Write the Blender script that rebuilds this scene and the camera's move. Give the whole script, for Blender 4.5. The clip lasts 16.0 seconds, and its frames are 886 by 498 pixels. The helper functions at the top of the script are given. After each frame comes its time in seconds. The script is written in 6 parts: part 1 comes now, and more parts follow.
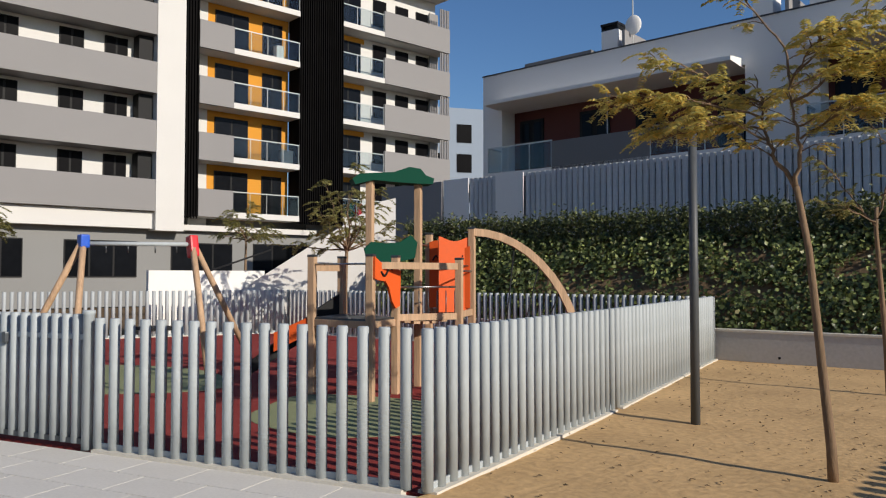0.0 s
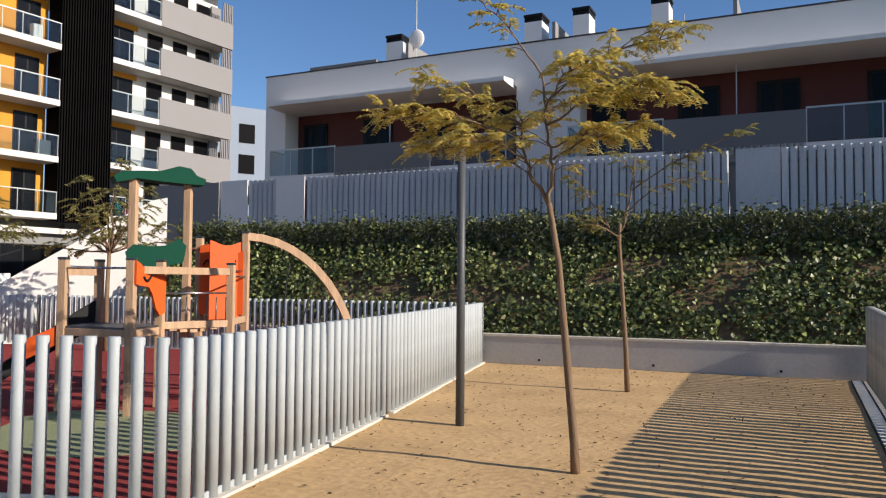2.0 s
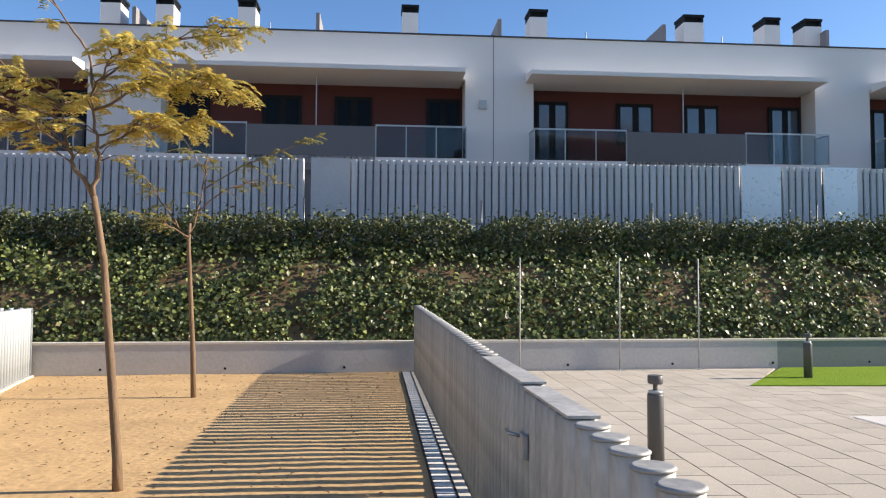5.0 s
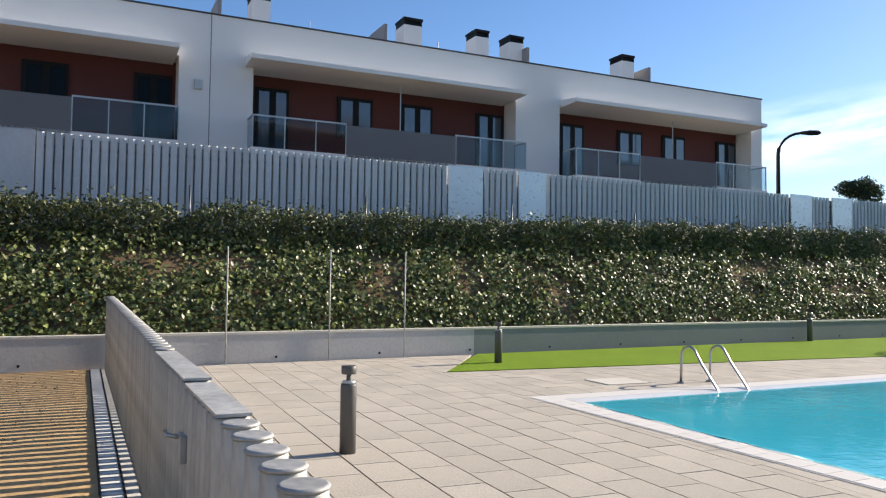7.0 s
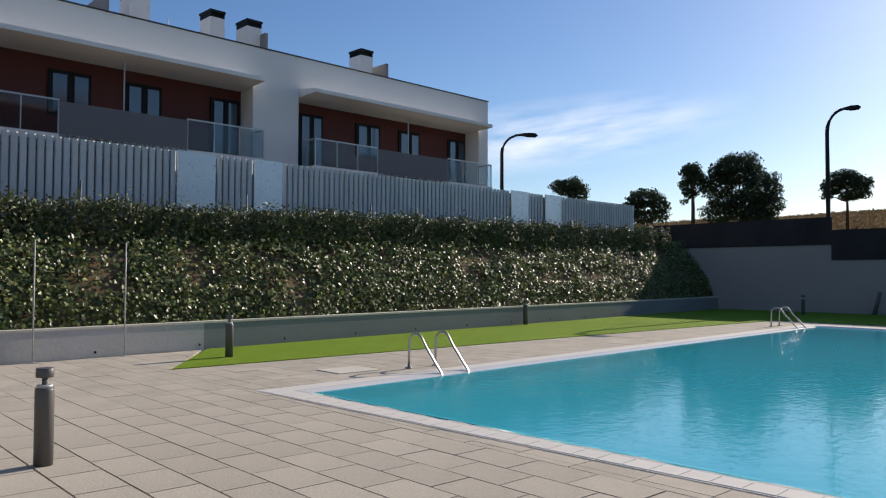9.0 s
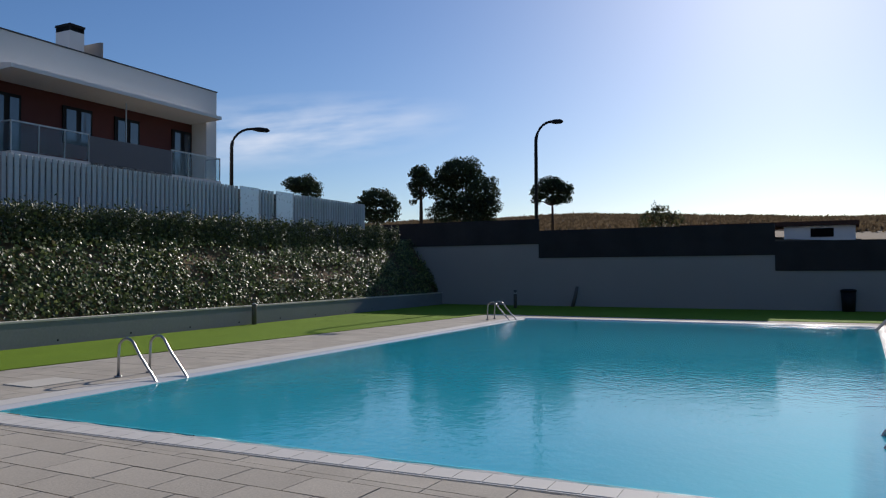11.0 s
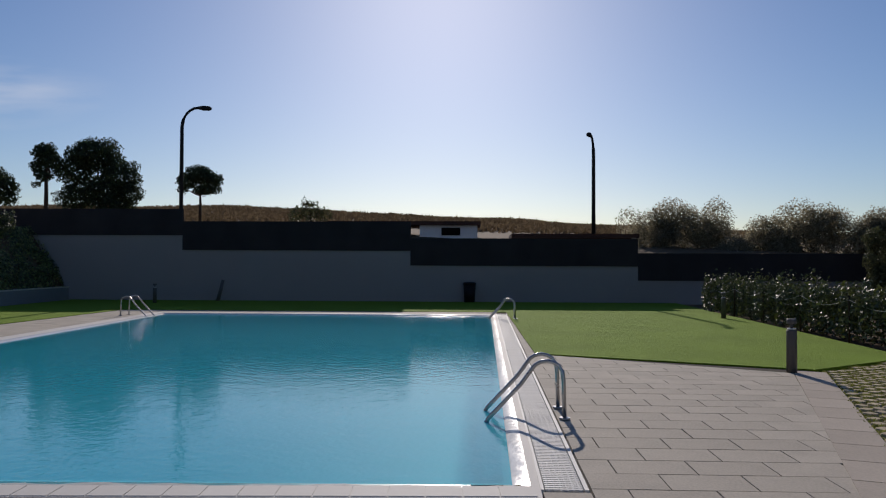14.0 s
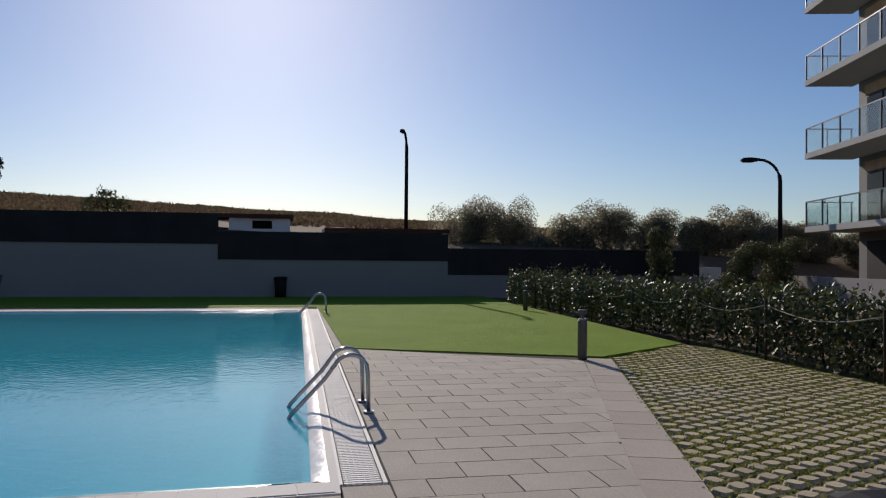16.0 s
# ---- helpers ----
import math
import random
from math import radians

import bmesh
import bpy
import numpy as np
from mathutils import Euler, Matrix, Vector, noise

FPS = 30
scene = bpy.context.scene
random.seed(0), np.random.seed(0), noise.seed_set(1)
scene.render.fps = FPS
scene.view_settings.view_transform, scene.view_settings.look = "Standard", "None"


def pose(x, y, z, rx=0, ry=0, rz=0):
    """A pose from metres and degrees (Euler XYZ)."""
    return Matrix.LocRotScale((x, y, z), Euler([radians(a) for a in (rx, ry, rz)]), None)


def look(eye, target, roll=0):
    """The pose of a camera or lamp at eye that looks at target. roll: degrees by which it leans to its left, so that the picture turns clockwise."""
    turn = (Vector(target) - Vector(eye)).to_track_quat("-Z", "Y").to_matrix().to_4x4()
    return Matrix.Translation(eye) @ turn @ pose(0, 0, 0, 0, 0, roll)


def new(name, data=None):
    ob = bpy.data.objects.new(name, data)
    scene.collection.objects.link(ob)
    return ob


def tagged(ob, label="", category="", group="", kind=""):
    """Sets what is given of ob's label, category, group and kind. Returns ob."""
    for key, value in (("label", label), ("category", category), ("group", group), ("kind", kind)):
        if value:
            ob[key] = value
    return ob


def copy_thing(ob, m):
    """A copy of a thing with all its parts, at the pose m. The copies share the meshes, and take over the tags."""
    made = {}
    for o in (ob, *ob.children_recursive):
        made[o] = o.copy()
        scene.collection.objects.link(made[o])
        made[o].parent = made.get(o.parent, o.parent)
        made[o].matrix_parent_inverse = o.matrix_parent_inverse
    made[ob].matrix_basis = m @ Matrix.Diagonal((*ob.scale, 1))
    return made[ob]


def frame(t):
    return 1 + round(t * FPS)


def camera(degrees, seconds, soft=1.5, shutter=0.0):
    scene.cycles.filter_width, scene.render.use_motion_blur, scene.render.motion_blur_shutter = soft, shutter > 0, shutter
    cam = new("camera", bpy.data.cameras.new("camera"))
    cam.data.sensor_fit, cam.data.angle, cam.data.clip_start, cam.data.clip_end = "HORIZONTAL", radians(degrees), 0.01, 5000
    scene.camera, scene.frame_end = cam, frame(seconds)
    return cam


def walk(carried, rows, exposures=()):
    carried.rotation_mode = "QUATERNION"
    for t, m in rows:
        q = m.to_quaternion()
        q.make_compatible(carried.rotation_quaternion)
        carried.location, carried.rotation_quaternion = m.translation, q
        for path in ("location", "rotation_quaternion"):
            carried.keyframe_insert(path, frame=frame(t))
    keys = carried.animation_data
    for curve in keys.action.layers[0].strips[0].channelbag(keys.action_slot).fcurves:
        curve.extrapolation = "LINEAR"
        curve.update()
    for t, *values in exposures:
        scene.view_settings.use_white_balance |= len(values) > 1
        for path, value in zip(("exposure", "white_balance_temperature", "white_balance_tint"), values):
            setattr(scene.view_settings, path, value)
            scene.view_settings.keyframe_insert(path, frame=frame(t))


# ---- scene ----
cam = camera(60.24, 16.0, soft=1.2)
# seconds, x, y, z, yaw, pitch, roll
ROWS = [
    (0, 0.000, -0.000, 1.546, 43.47, 2.04, -0.00),
    (0.5, 0.018, 0.026, 1.549, 39.69, 2.10, -0.16),
    (1, 0.038, 0.050, 1.555, 35.85, 2.23, -0.38),
    (1.5, 0.058, 0.071, 1.565, 31.93, 2.35, -0.37),
    (2, 0.086, 0.072, 1.567, 27.37, 2.49, -0.48),
    (2.5, 0.114, 0.081, 1.567, 22.60, 2.58, -0.47),
    (3, 0.148, 0.094, 1.567, 18.02, 2.70, -0.28),
    (3.5, 0.176, 0.123, 1.557, 13.27, 2.96, -0.28),
    (4, 0.201, 0.155, 1.551, 8.06, 3.01, -0.37),
    (4.2, 0.215, 0.169, 1.548, 5.83, 3.00, -0.31),
    (6.3, 0.520, 0.315, 1.551, -16.11, 2.52, -0.59),
    (6.5, 0.540, 0.318, 1.549, -18.20, 2.51, -0.62),
    (7, 0.589, 0.329, 1.545, -23.23, 2.45, -0.74),
    (7.5, 0.638, 0.330, 1.542, -27.96, 2.32, -0.65),
    (8, 0.673, 0.309, 1.539, -32.39, 2.25, -0.38),
    (8.5, 0.714, 0.294, 1.542, -37.25, 2.04, -0.22),
    (9, 0.751, 0.270, 1.542, -42.32, 1.92, -0.16),
    (9.2, 0.757, 0.260, 1.543, -44.42, 1.86, -0.18),
    (11.3, 0.988, 0.262, 1.550, -64.78, 1.57, 0.24),
    (11.5, 1.002, 0.263, 1.549, -66.63, 1.42, 0.20),
    (12, 1.035, 0.266, 1.547, -71.33, 1.26, 0.18),
    (12.5, 1.078, 0.245, 1.543, -76.01, 1.12, 0.22),
    (13, 1.110, 0.202, 1.540, -79.96, 1.28, -0.03),
    (13.5, 1.135, 0.162, 1.537, -83.87, 1.31, -0.11),
    (14, 1.142, 0.131, 1.525, -87.70, 1.29, -0.25),
    (14.5, 1.161, 0.108, 1.521, -91.33, 1.19, -0.48),
    (15, 1.190, 0.087, 1.515, -94.92, 1.10, -0.58),
    (15.5, 1.200, 0.061, 1.512, -98.18, 1.07, -0.59),
    (16, 1.208, 0.026, 1.509, -101.50, 0.98, -0.44),
]
EXPOSURES = [(0.0, 0.06, 6450, 10), (1.5, 0.36, 6520, 12), (2.5, 0.68, 6650, 13), (4.0, 1.08, 6680, 13), (6.5, 1.05, 6740, 11.5), (7.5, 0.78, 6700, 11.5), (9.0, 0.33, 6680, 12), (11.4, -0.30, 6100, 13), (12.3, -0.52, 6100, 13), (14.5, -0.45, 6400, 16), (16.0, -0.34, 6430, 16)]
walk(cam, [(t, pose(x, y, z, 90 + pitch, roll, yaw)) for t, x, y, z, yaw, pitch, roll in ROWS], EXPOSURES)

# ---- light ----
SUN_EL, SUN_HEAD = 24.1, 87.4      # degrees above the ground, and clockwise from +y
world = bpy.data.worlds.new("sky")
scene.world = world
world.use_nodes = True
wn = world.node_tree.nodes
sky = wn.new("ShaderNodeTexSky")
sky.sky_type, sky.sun_disc = "NISHITA", False
sky.sun_elevation, sky.sun_rotation = radians(SUN_EL), radians(SUN_HEAD)
sky.air_density, sky.dust_density, sky.ozone_density = 1.0, 0.40, 4.0
wn["Background"].inputs["Strength"].default_value = 0.094
wl = world.node_tree.links
# a thin streak of high cloud low over the hill
wco, wmap, wnoise, wfall, wramp, wmul, wmix = (wn.new("ShaderNode" + k) for k in ("TexCoord", "Mapping", "TexNoise", "TexGradient", "MapRange", "Math", "Mix"))
wmap.vector_type = "TEXTURE"
cloud_head, cloud_el = radians(50), radians(10.2)
wmap.inputs["Location"].default_value = (math.sin(cloud_head) * math.cos(cloud_el), math.cos(cloud_head) * math.cos(cloud_el), math.sin(cloud_el))
wmap.inputs["Rotation"].default_value = (0, radians(-6), -cloud_head)
wmap.inputs["Scale"].default_value = (0.26, 0.4, 0.05)
wl.new(wco.outputs["Generated"], wmap.inputs["Vector"])
wfall.gradient_type = "SPHERICAL"
wl.new(wmap.outputs[0], wfall.inputs["Vector"])
wnoise.inputs["Scale"].default_value, wnoise.inputs["Detail"].default_value = 2.4, 6
wl.new(wmap.outputs[0], wnoise.inputs["Vector"])
wramp.inputs["From Min"].default_value, wramp.inputs["From Max"].default_value = 0.35, 0.75
wl.new(wnoise.outputs[0], wramp.inputs["Value"])
wmul.operation = "MULTIPLY"
wl.new(wramp.outputs[0], wmul.inputs[0])
wl.new(wfall.outputs["Fac"], wmul.inputs[1])
wmix.data_type = "RGBA"
wl.new(wmul.outputs[0], wmix.inputs["Factor"])
whsv = wn.new("ShaderNodeHueSaturation")
whsv.inputs["Saturation"].default_value = 1.12
whsv.inputs["Hue"].default_value = 0.505
wl.new(sky.outputs[0], whsv.inputs["Color"])
wl.new(whsv.outputs[0], wmix.inputs["A"])
wmix.inputs["B"].default_value = (9.4, 9.8, 10.4, 1)
wl.new(wmix.outputs["Result"], wn["Background"].inputs["Color"])
sun = new("sun", bpy.data.lights.new("sun", "SUN"))
sun.data.energy, sun.data.angle, sun.data.color = 4.5, radians(0.55), (1.0, 0.91, 0.78)
sun_way = Vector((math.sin(radians(SUN_HEAD)) * math.cos(radians(SUN_EL)), math.cos(radians(SUN_HEAD)) * math.cos(radians(SUN_EL)), math.sin(radians(SUN_EL))))
sun.matrix_world = look(sun_way * 60, (0, 0, 0))


# ---- materials ----
def material(name, colour, rough=0.6, metal=0.0, spread=0.15, grain=12.0, blotch=0.8, bump=0.15, vary=0.0, second=None, stretch=(1, 1, 1), island=0.0, ior=1.45):
    """Noise at two scales over a base colour, with relief; vary: by object, island: by loose piece."""
    m = bpy.data.materials.new(name)
    m.use_nodes = True
    n, l = m.node_tree.nodes, m.node_tree.links
    b = n["Principled BSDF"]
    b.inputs["Roughness"].default_value, b.inputs["Metallic"].default_value, b.inputs["IOR"].default_value = rough, metal, ior
    if rough >= 0.85:
        b.inputs["Specular IOR Level"].default_value = 0.12
    co = n.new("ShaderNodeTexCoord")
    mp = n.new("ShaderNodeMapping")
    mp.inputs["Scale"].default_value = stretch
    l.new(co.outputs["Object"], mp.inputs["Vector"])
    big, fine = n.new("ShaderNodeTexNoise"), n.new("ShaderNodeTexNoise")
    big.inputs["Scale"].default_value, fine.inputs["Scale"].default_value = blotch, grain
    big.inputs["Detail"].default_value = 4
    fine.inputs["Detail"].default_value = 5
    for x in (big, fine):
        l.new(mp.outputs[0], x.inputs["Vector"])
    add = n.new("ShaderNodeMath")
    add.operation = "ADD"
    l.new(big.outputs[0], add.inputs[0])
    l.new(fine.outputs[0], add.inputs[1])
    ramp = n.new("ShaderNodeMapRange")
    ramp.inputs["From Min"].default_value, ramp.inputs["From Max"].default_value = 0.6, 1.4
    ramp.inputs["To Min"].default_value, ramp.inputs["To Max"].default_value = 0, 1
    l.new(add.outputs[0], ramp.inputs["Value"])
    mix = n.new("ShaderNodeMix")
    mix.data_type = "RGBA"
    c2 = second or tuple(min(1, c * (1 + spread)) for c in colour)
    c1 = colour if second else tuple(c * (1 - spread) for c in colour)
    mix.inputs["A"].default_value, mix.inputs["B"].default_value = (*c1, 1), (*c2, 1)
    l.new(ramp.outputs[0], mix.inputs["Factor"])
    out = mix.outputs["Result"]
    if vary or island:
        hsv = n.new("ShaderNodeHueSaturation")
        if island:
            src = n.new("ShaderNodeNewGeometry").outputs["Random Per Island"]
        else:
            src = n.new("ShaderNodeObjectInfo").outputs["Random"]
        k = vary or island
        r2 = n.new("ShaderNodeMapRange")
        r2.inputs["To Min"].default_value, r2.inputs["To Max"].default_value = 1 - k, 1 + k
        l.new(src, r2.inputs["Value"])
        l.new(r2.outputs[0], hsv.inputs["Value"])
        l.new(out, hsv.inputs["Color"])
        out = hsv.outputs[0]
    l.new(out, b.inputs["Base Color"])
    rr = n.new("ShaderNodeMapRange")
    rr.inputs["To Min"].default_value, rr.inputs["To Max"].default_value = max(0.02, rough - 0.1), min(1, rough + 0.1)
    l.new(fine.outputs[0], rr.inputs["Value"])
    l.new(rr.outputs[0], b.inputs["Roughness"])
    if bump:
        bp = n.new("ShaderNodeBump")
        bp.inputs["Strength"].default_value, bp.inputs["Distance"].default_value = bump, 0.02
        l.new(fine.outputs[0], bp.inputs["Height"])
        l.new(bp.outputs[0], b.inputs["Normal"])
    return m


def leaf_material(name, dark, light, rough=0.4, autumn=None, thin=0.3):
    m = bpy.data.materials.new(name)
    m.use_nodes = True
    n, l = m.node_tree.nodes, m.node_tree.links
    b = n["Principled BSDF"]
    b.inputs["Roughness"].default_value = rough
    ramp = n.new("ShaderNodeValToRGB")
    ramp.color_ramp.elements[0].color, ramp.color_ramp.elements[1].color = (*dark, 1), (*light, 1)
    mid = ramp.color_ramp.elements.new(0.6)
    mid.color = (*[a * 0.7 + c * 0.3 for a, c in zip(dark, light)], 1)
    if autumn:
        e = ramp.color_ramp.elements.new(0.93)
        e.color = (*light, 1)
        ramp.color_ramp.elements[3].color = (*autumn, 1)
    l.new(n.new("ShaderNodeNewGeometry").outputs["Random Per Island"], ramp.inputs[0])
    l.new(ramp.outputs[0], b.inputs["Base Color"])
    tr = n.new("ShaderNodeBsdfTranslucent")
    l.new(ramp.outputs[0], tr.inputs["Color"])
    mx = n.new("ShaderNodeMixShader")
    mx.inputs[0].default_value = thin
    l.new(b.outputs[0], mx.inputs[1])
    l.new(tr.outputs[0], mx.inputs[2])
    l.new(mx.outputs[0], n["Material Output"].inputs["Surface"])
    return m


def glass_material(name, tint=(0.9, 0.95, 0.95), rough=0.02, dust=0.0):
    m = bpy.data.materials.new(name)
    m.use_nodes = True
    n, l = m.node_tree.nodes, m.node_tree.links
    g, t, mx, fr = n.new("ShaderNodeBsdfGlossy"), n.new("ShaderNodeBsdfTransparent"), n.new("ShaderNodeMixShader"), n.new("ShaderNodeLayerWeight")
    g.inputs["Roughness"].default_value = rough
    clear = t
    if dust:
        d, dx = n.new("ShaderNodeBsdfTranslucent"), n.new("ShaderNodeMixShader")
        d.inputs["Color"].default_value = (0.62, 0.76, 0.78, 1)
        dx.inputs[0].default_value = dust
        l.new(t.outputs[0], dx.inputs[1])
        l.new(d.outputs[0], dx.inputs[2])
        clear = dx
    g.inputs["Color"].default_value = (0.62, 0.64, 0.66, 1)
    t.inputs["Color"].default_value = (*tint, 1)
    fr.inputs["Blend"].default_value = 0.5
    pw, ad = n.new("ShaderNodeMath"), n.new("ShaderNodeMath")
    pw.operation, ad.operation = "POWER", "MULTIPLY_ADD"
    pw.inputs[1].default_value, ad.inputs[1].default_value, ad.inputs[2].default_value = 4.0, 0.9, 0.045
    l.new(fr.outputs["Facing"], pw.inputs[0])
    l.new(pw.outputs[0], ad.inputs[0])
    l.new(ad.outputs[0], mx.inputs[0])
    l.new(clear.outputs[0], mx.inputs[1])
    l.new(g.outputs[0], mx.inputs[2])
    l.new(mx.outputs[0], n["Material Output"].inputs["Surface"])
    return m


M_sand = material("sand", (0.54, 0.36, 0.18), 0.95, spread=0.26, grain=13, blotch=0.9, bump=0.55)
M_earth = material("earth", (0.16, 0.11, 0.065), 0.95, spread=0.35, grain=20, blotch=0.9, bump=0.6)
M_rubber = material("red rubber", (0.26, 0.045, 0.04), 0.9, spread=0.18, grain=60, blotch=1.2, bump=0.3)
M_rubber_green = material("green rubber", (0.25, 0.27, 0.15), 0.9, spread=0.15, grain=60, bump=0.3)
M_paver = material("concrete paver", (0.485, 0.435, 0.36), 0.85, spread=0.17, grain=45, blotch=2.2, bump=0.25, vary=0.06)
M_paver_join = material("concrete paver far", (0.485, 0.435, 0.36), 0.85, spread=0.17, grain=45, blotch=2.2, bump=0.25, island=0.06)
M_slab = material("pale paving", (0.64, 0.61, 0.56), 0.85, spread=0.08, grain=40, blotch=1.6, bump=0.2, vary=0.05)
M_kerb = material("kerb slab", (0.48, 0.42, 0.35), 0.9, ior=1.3, spread=0.14, grain=40, blotch=1.6, bump=0.2, vary=0.05)
M_joint = material("joint bed", (0.07, 0.06, 0.05), 0.95, spread=0.2, grain=50, bump=0.3)
M_concrete = material("concrete", (0.47, 0.46, 0.44), 0.85, spread=0.12, grain=18, blotch=0.7, bump=0.12)
M_coping = material("pale coping", (0.62, 0.58, 0.50), 0.85, spread=0.08, grain=25, blotch=1.5, bump=0.15)
M_render_white = material("white render", (0.79, 0.77, 0.74), 0.9, spread=0.04, grain=30, blotch=0.35, bump=0.08)
M_apt_white = material("apartment render", (0.62, 0.605, 0.58), 0.9, spread=0.05, grain=30, blotch=0.35, bump=0.08)
M_white = material("white paint", (0.80, 0.78, 0.74), 0.8, spread=0.04, grain=25, blotch=0.4, bump=0.05)
M_grey_panel = material("grey panel", (0.245, 0.236, 0.234), 0.8, spread=0.05, grain=20, blotch=0.3, bump=0.05)
M_grey_dark = material("dark grey panel", (0.17, 0.17, 0.17), 0.75, spread=0.08, grain=20, blotch=0.4, bump=0.05)
M_grey_wall = material("grey plinth", (0.235, 0.235, 0.23), 0.85, spread=0.07, grain=20, blotch=0.3, bump=0.08)
M_wall_grey = material("darker grey wall", (0.255, 0.26, 0.26), 0.85, spread=0.10, grain=18, blotch=0.5, bump=0.1)
M_orange_wall = material("orange render", (0.60, 0.27, 0.04), 0.85, spread=0.06, grain=25, blotch=0.4, bump=0.05)
M_red_wall = material("dark red cladding", (0.11, 0.028, 0.022), 0.75, spread=0.12, grain=14, blotch=0.5, bump=0.08)
M_black = material("black metal", (0.012, 0.012, 0.013), 0.6, ior=1.3, spread=0.2, grain=20, bump=0.05)
M_lattice = material("black lattice metal", (0.007, 0.0065, 0.0065), 0.8, ior=1.1, spread=0.3, grain=20, bump=0.05)
# black raised a little, with the lens veil put into the colour
M_screen = material("black screen", (0.040, 0.037, 0.039), 0.85, spread=0.3, grain=60, blotch=1.0, bump=0.3)
M_galv = material("galvanised steel", (0.37, 0.405, 0.42), 0.6, metal=0.0, spread=0.14, grain=26, blotch=3.0, bump=0.06, vary=0.06, stretch=(1, 1, 0.3))
M_galv_old = material("weathered galvanised steel", (0.40, 0.395, 0.37), 0.55, metal=0.2, spread=0.36, grain=24, blotch=3.0, bump=0.1, vary=0.12, stretch=(1, 1, 0.35))
M_blue_steel = material("grey blue steel sheet", (0.48, 0.495, 0.51), 0.6, metal=0.08, spread=0.10, grain=14, blotch=1.0, bump=0.04, vary=0.08)
M_pale_sheet = material("pale sheet", (0.50, 0.52, 0.51), 0.4, metal=0.3, spread=0.06, grain=14, blotch=1.0, bump=0.03)
M_chrome = material("polished steel", (0.42, 0.42, 0.42), 0.30, metal=1.0, spread=0.05, grain=12, bump=0.0)
M_pole = material("grey painted pole", (0.075, 0.08, 0.085), 0.5, spread=0.1, grain=20, bump=0.04)
M_boll = material("bollard paint", (0.10, 0.095, 0.09), 0.5, spread=0.12, grain=22, bump=0.05)
M_timber = material("weathered timber", (0.45, 0.295, 0.18), 0.75, spread=0.3, grain=9, blotch=2.0, bump=0.25, vary=0.08, stretch=(6, 6, 0.6))
M_ply_orange = material("orange board", (0.70, 0.10, 0.012), 0.65, spread=0.06, grain=20, bump=0.03)
M_ply_green = material("green board", (0.004, 0.055, 0.033), 0.7, ior=1.2, spread=0.08, grain=20, bump=0.03)
M_red_plastic = material("red plastic", (0.65, 0.02, 0.03), 0.4, spread=0.05, grain=20, bump=0.02)
M_blue_plastic = material("blue plastic", (0.02, 0.10, 0.55), 0.4, spread=0.05, grain=20, bump=0.02)
M_steel_dark = material("dark steel plate", (0.10, 0.11, 0.12), 0.4, metal=0.7, spread=0.15, grain=15, bump=0.05)
M_bark = material("bark", (0.20, 0.135, 0.085), 0.9, spread=0.3, grain=16, blotch=3.0, bump=0.5, stretch=(2, 2, 0.5))
M_bark_dark = material("dark bark", (0.07, 0.05, 0.035), 0.9, spread=0.3, grain=16, blotch=3.0, bump=0.5)
M_grass = material("artificial grass", (0.175, 0.275, 0.022), 0.95, spread=0.14, grain=120, blotch=0.6, bump=0.6)
M_pool_tile = material("pale blue mosaic", (0.014, 0.25, 0.35), 0.35, spread=0.16, grain=4.0, blotch=0.7, bump=0.05)
M_coping_white = material("white pool coping", (0.66, 0.63, 0.58), 0.75, ior=1.3, spread=0.04, grain=30, blotch=1.4, bump=0.02, vary=0.03)
M_lip = material("wet white pool lip", (0.66, 0.65, 0.63), 0.22, spread=0.04, grain=12, blotch=2.0, bump=0.25)
M_grille = material("white plastic grille", (0.76, 0.74, 0.69), 0.7, ior=1.3, spread=0.05, grain=20, bump=0.02, vary=0.04)
M_hill = material("dry grass hill", (0.15, 0.105, 0.065), 0.95, spread=0.3, grain=2.5, blotch=0.12, bump=0.5)
M_window = material("dark window glass", (0.008, 0.009, 0.011), 0.06, ior=1.2, spread=0.2, grain=3, blotch=0.6, bump=0.0, vary=0.3)
# reflected sky is put in as a blue base colour and a raised IOR
M_house_pane = material("sky reflecting window glass", (0.05, 0.07, 0.10), 0.05, ior=2.0, spread=0.1, grain=3, blotch=0.6, bump=0.0, vary=0.15)
M_blind = material("dark blind", (0.006, 0.006, 0.007), 0.4, ior=1.1, spread=0.1, grain=5, bump=0.0, vary=0.2)
# white render; its bluish shade is put into the base colour
M_far_white = material("far white render in bluish shade", (0.27, 0.32, 0.39), 0.9, spread=0.03, grain=5, bump=0.0)
M_roof_edge = material("roof edge", (0.05, 0.05, 0.055), 0.6, spread=0.1, bump=0.0)
M_soil_block = material("grass block concrete", (0.50, 0.42, 0.29), 0.9, spread=0.15, grain=40, blotch=3.0, bump=0.3, island=0.12)
M_tile_roof = material("brown roof", (0.08, 0.045, 0.035), 0.85, spread=0.2, grain=10, bump=0.2)
M_turf = material("mossy soil", (0.17, 0.17, 0.06), 0.95, spread=0.35, grain=30, blotch=1.2, bump=0.5)
M_glass = glass_material("balcony glass", (0.84, 0.88, 0.89))
M_glass_clear = glass_material("dusty clear glass", (0.90, 0.96, 0.97), 0.02, 0.08)
# paler than the leaves are: distant haze and glare go into this colour
M_willow = leaf_material("hazed willow leaf", (0.22, 0.20, 0.13), (0.46, 0.41, 0.29), 0.8, None, 0.65)
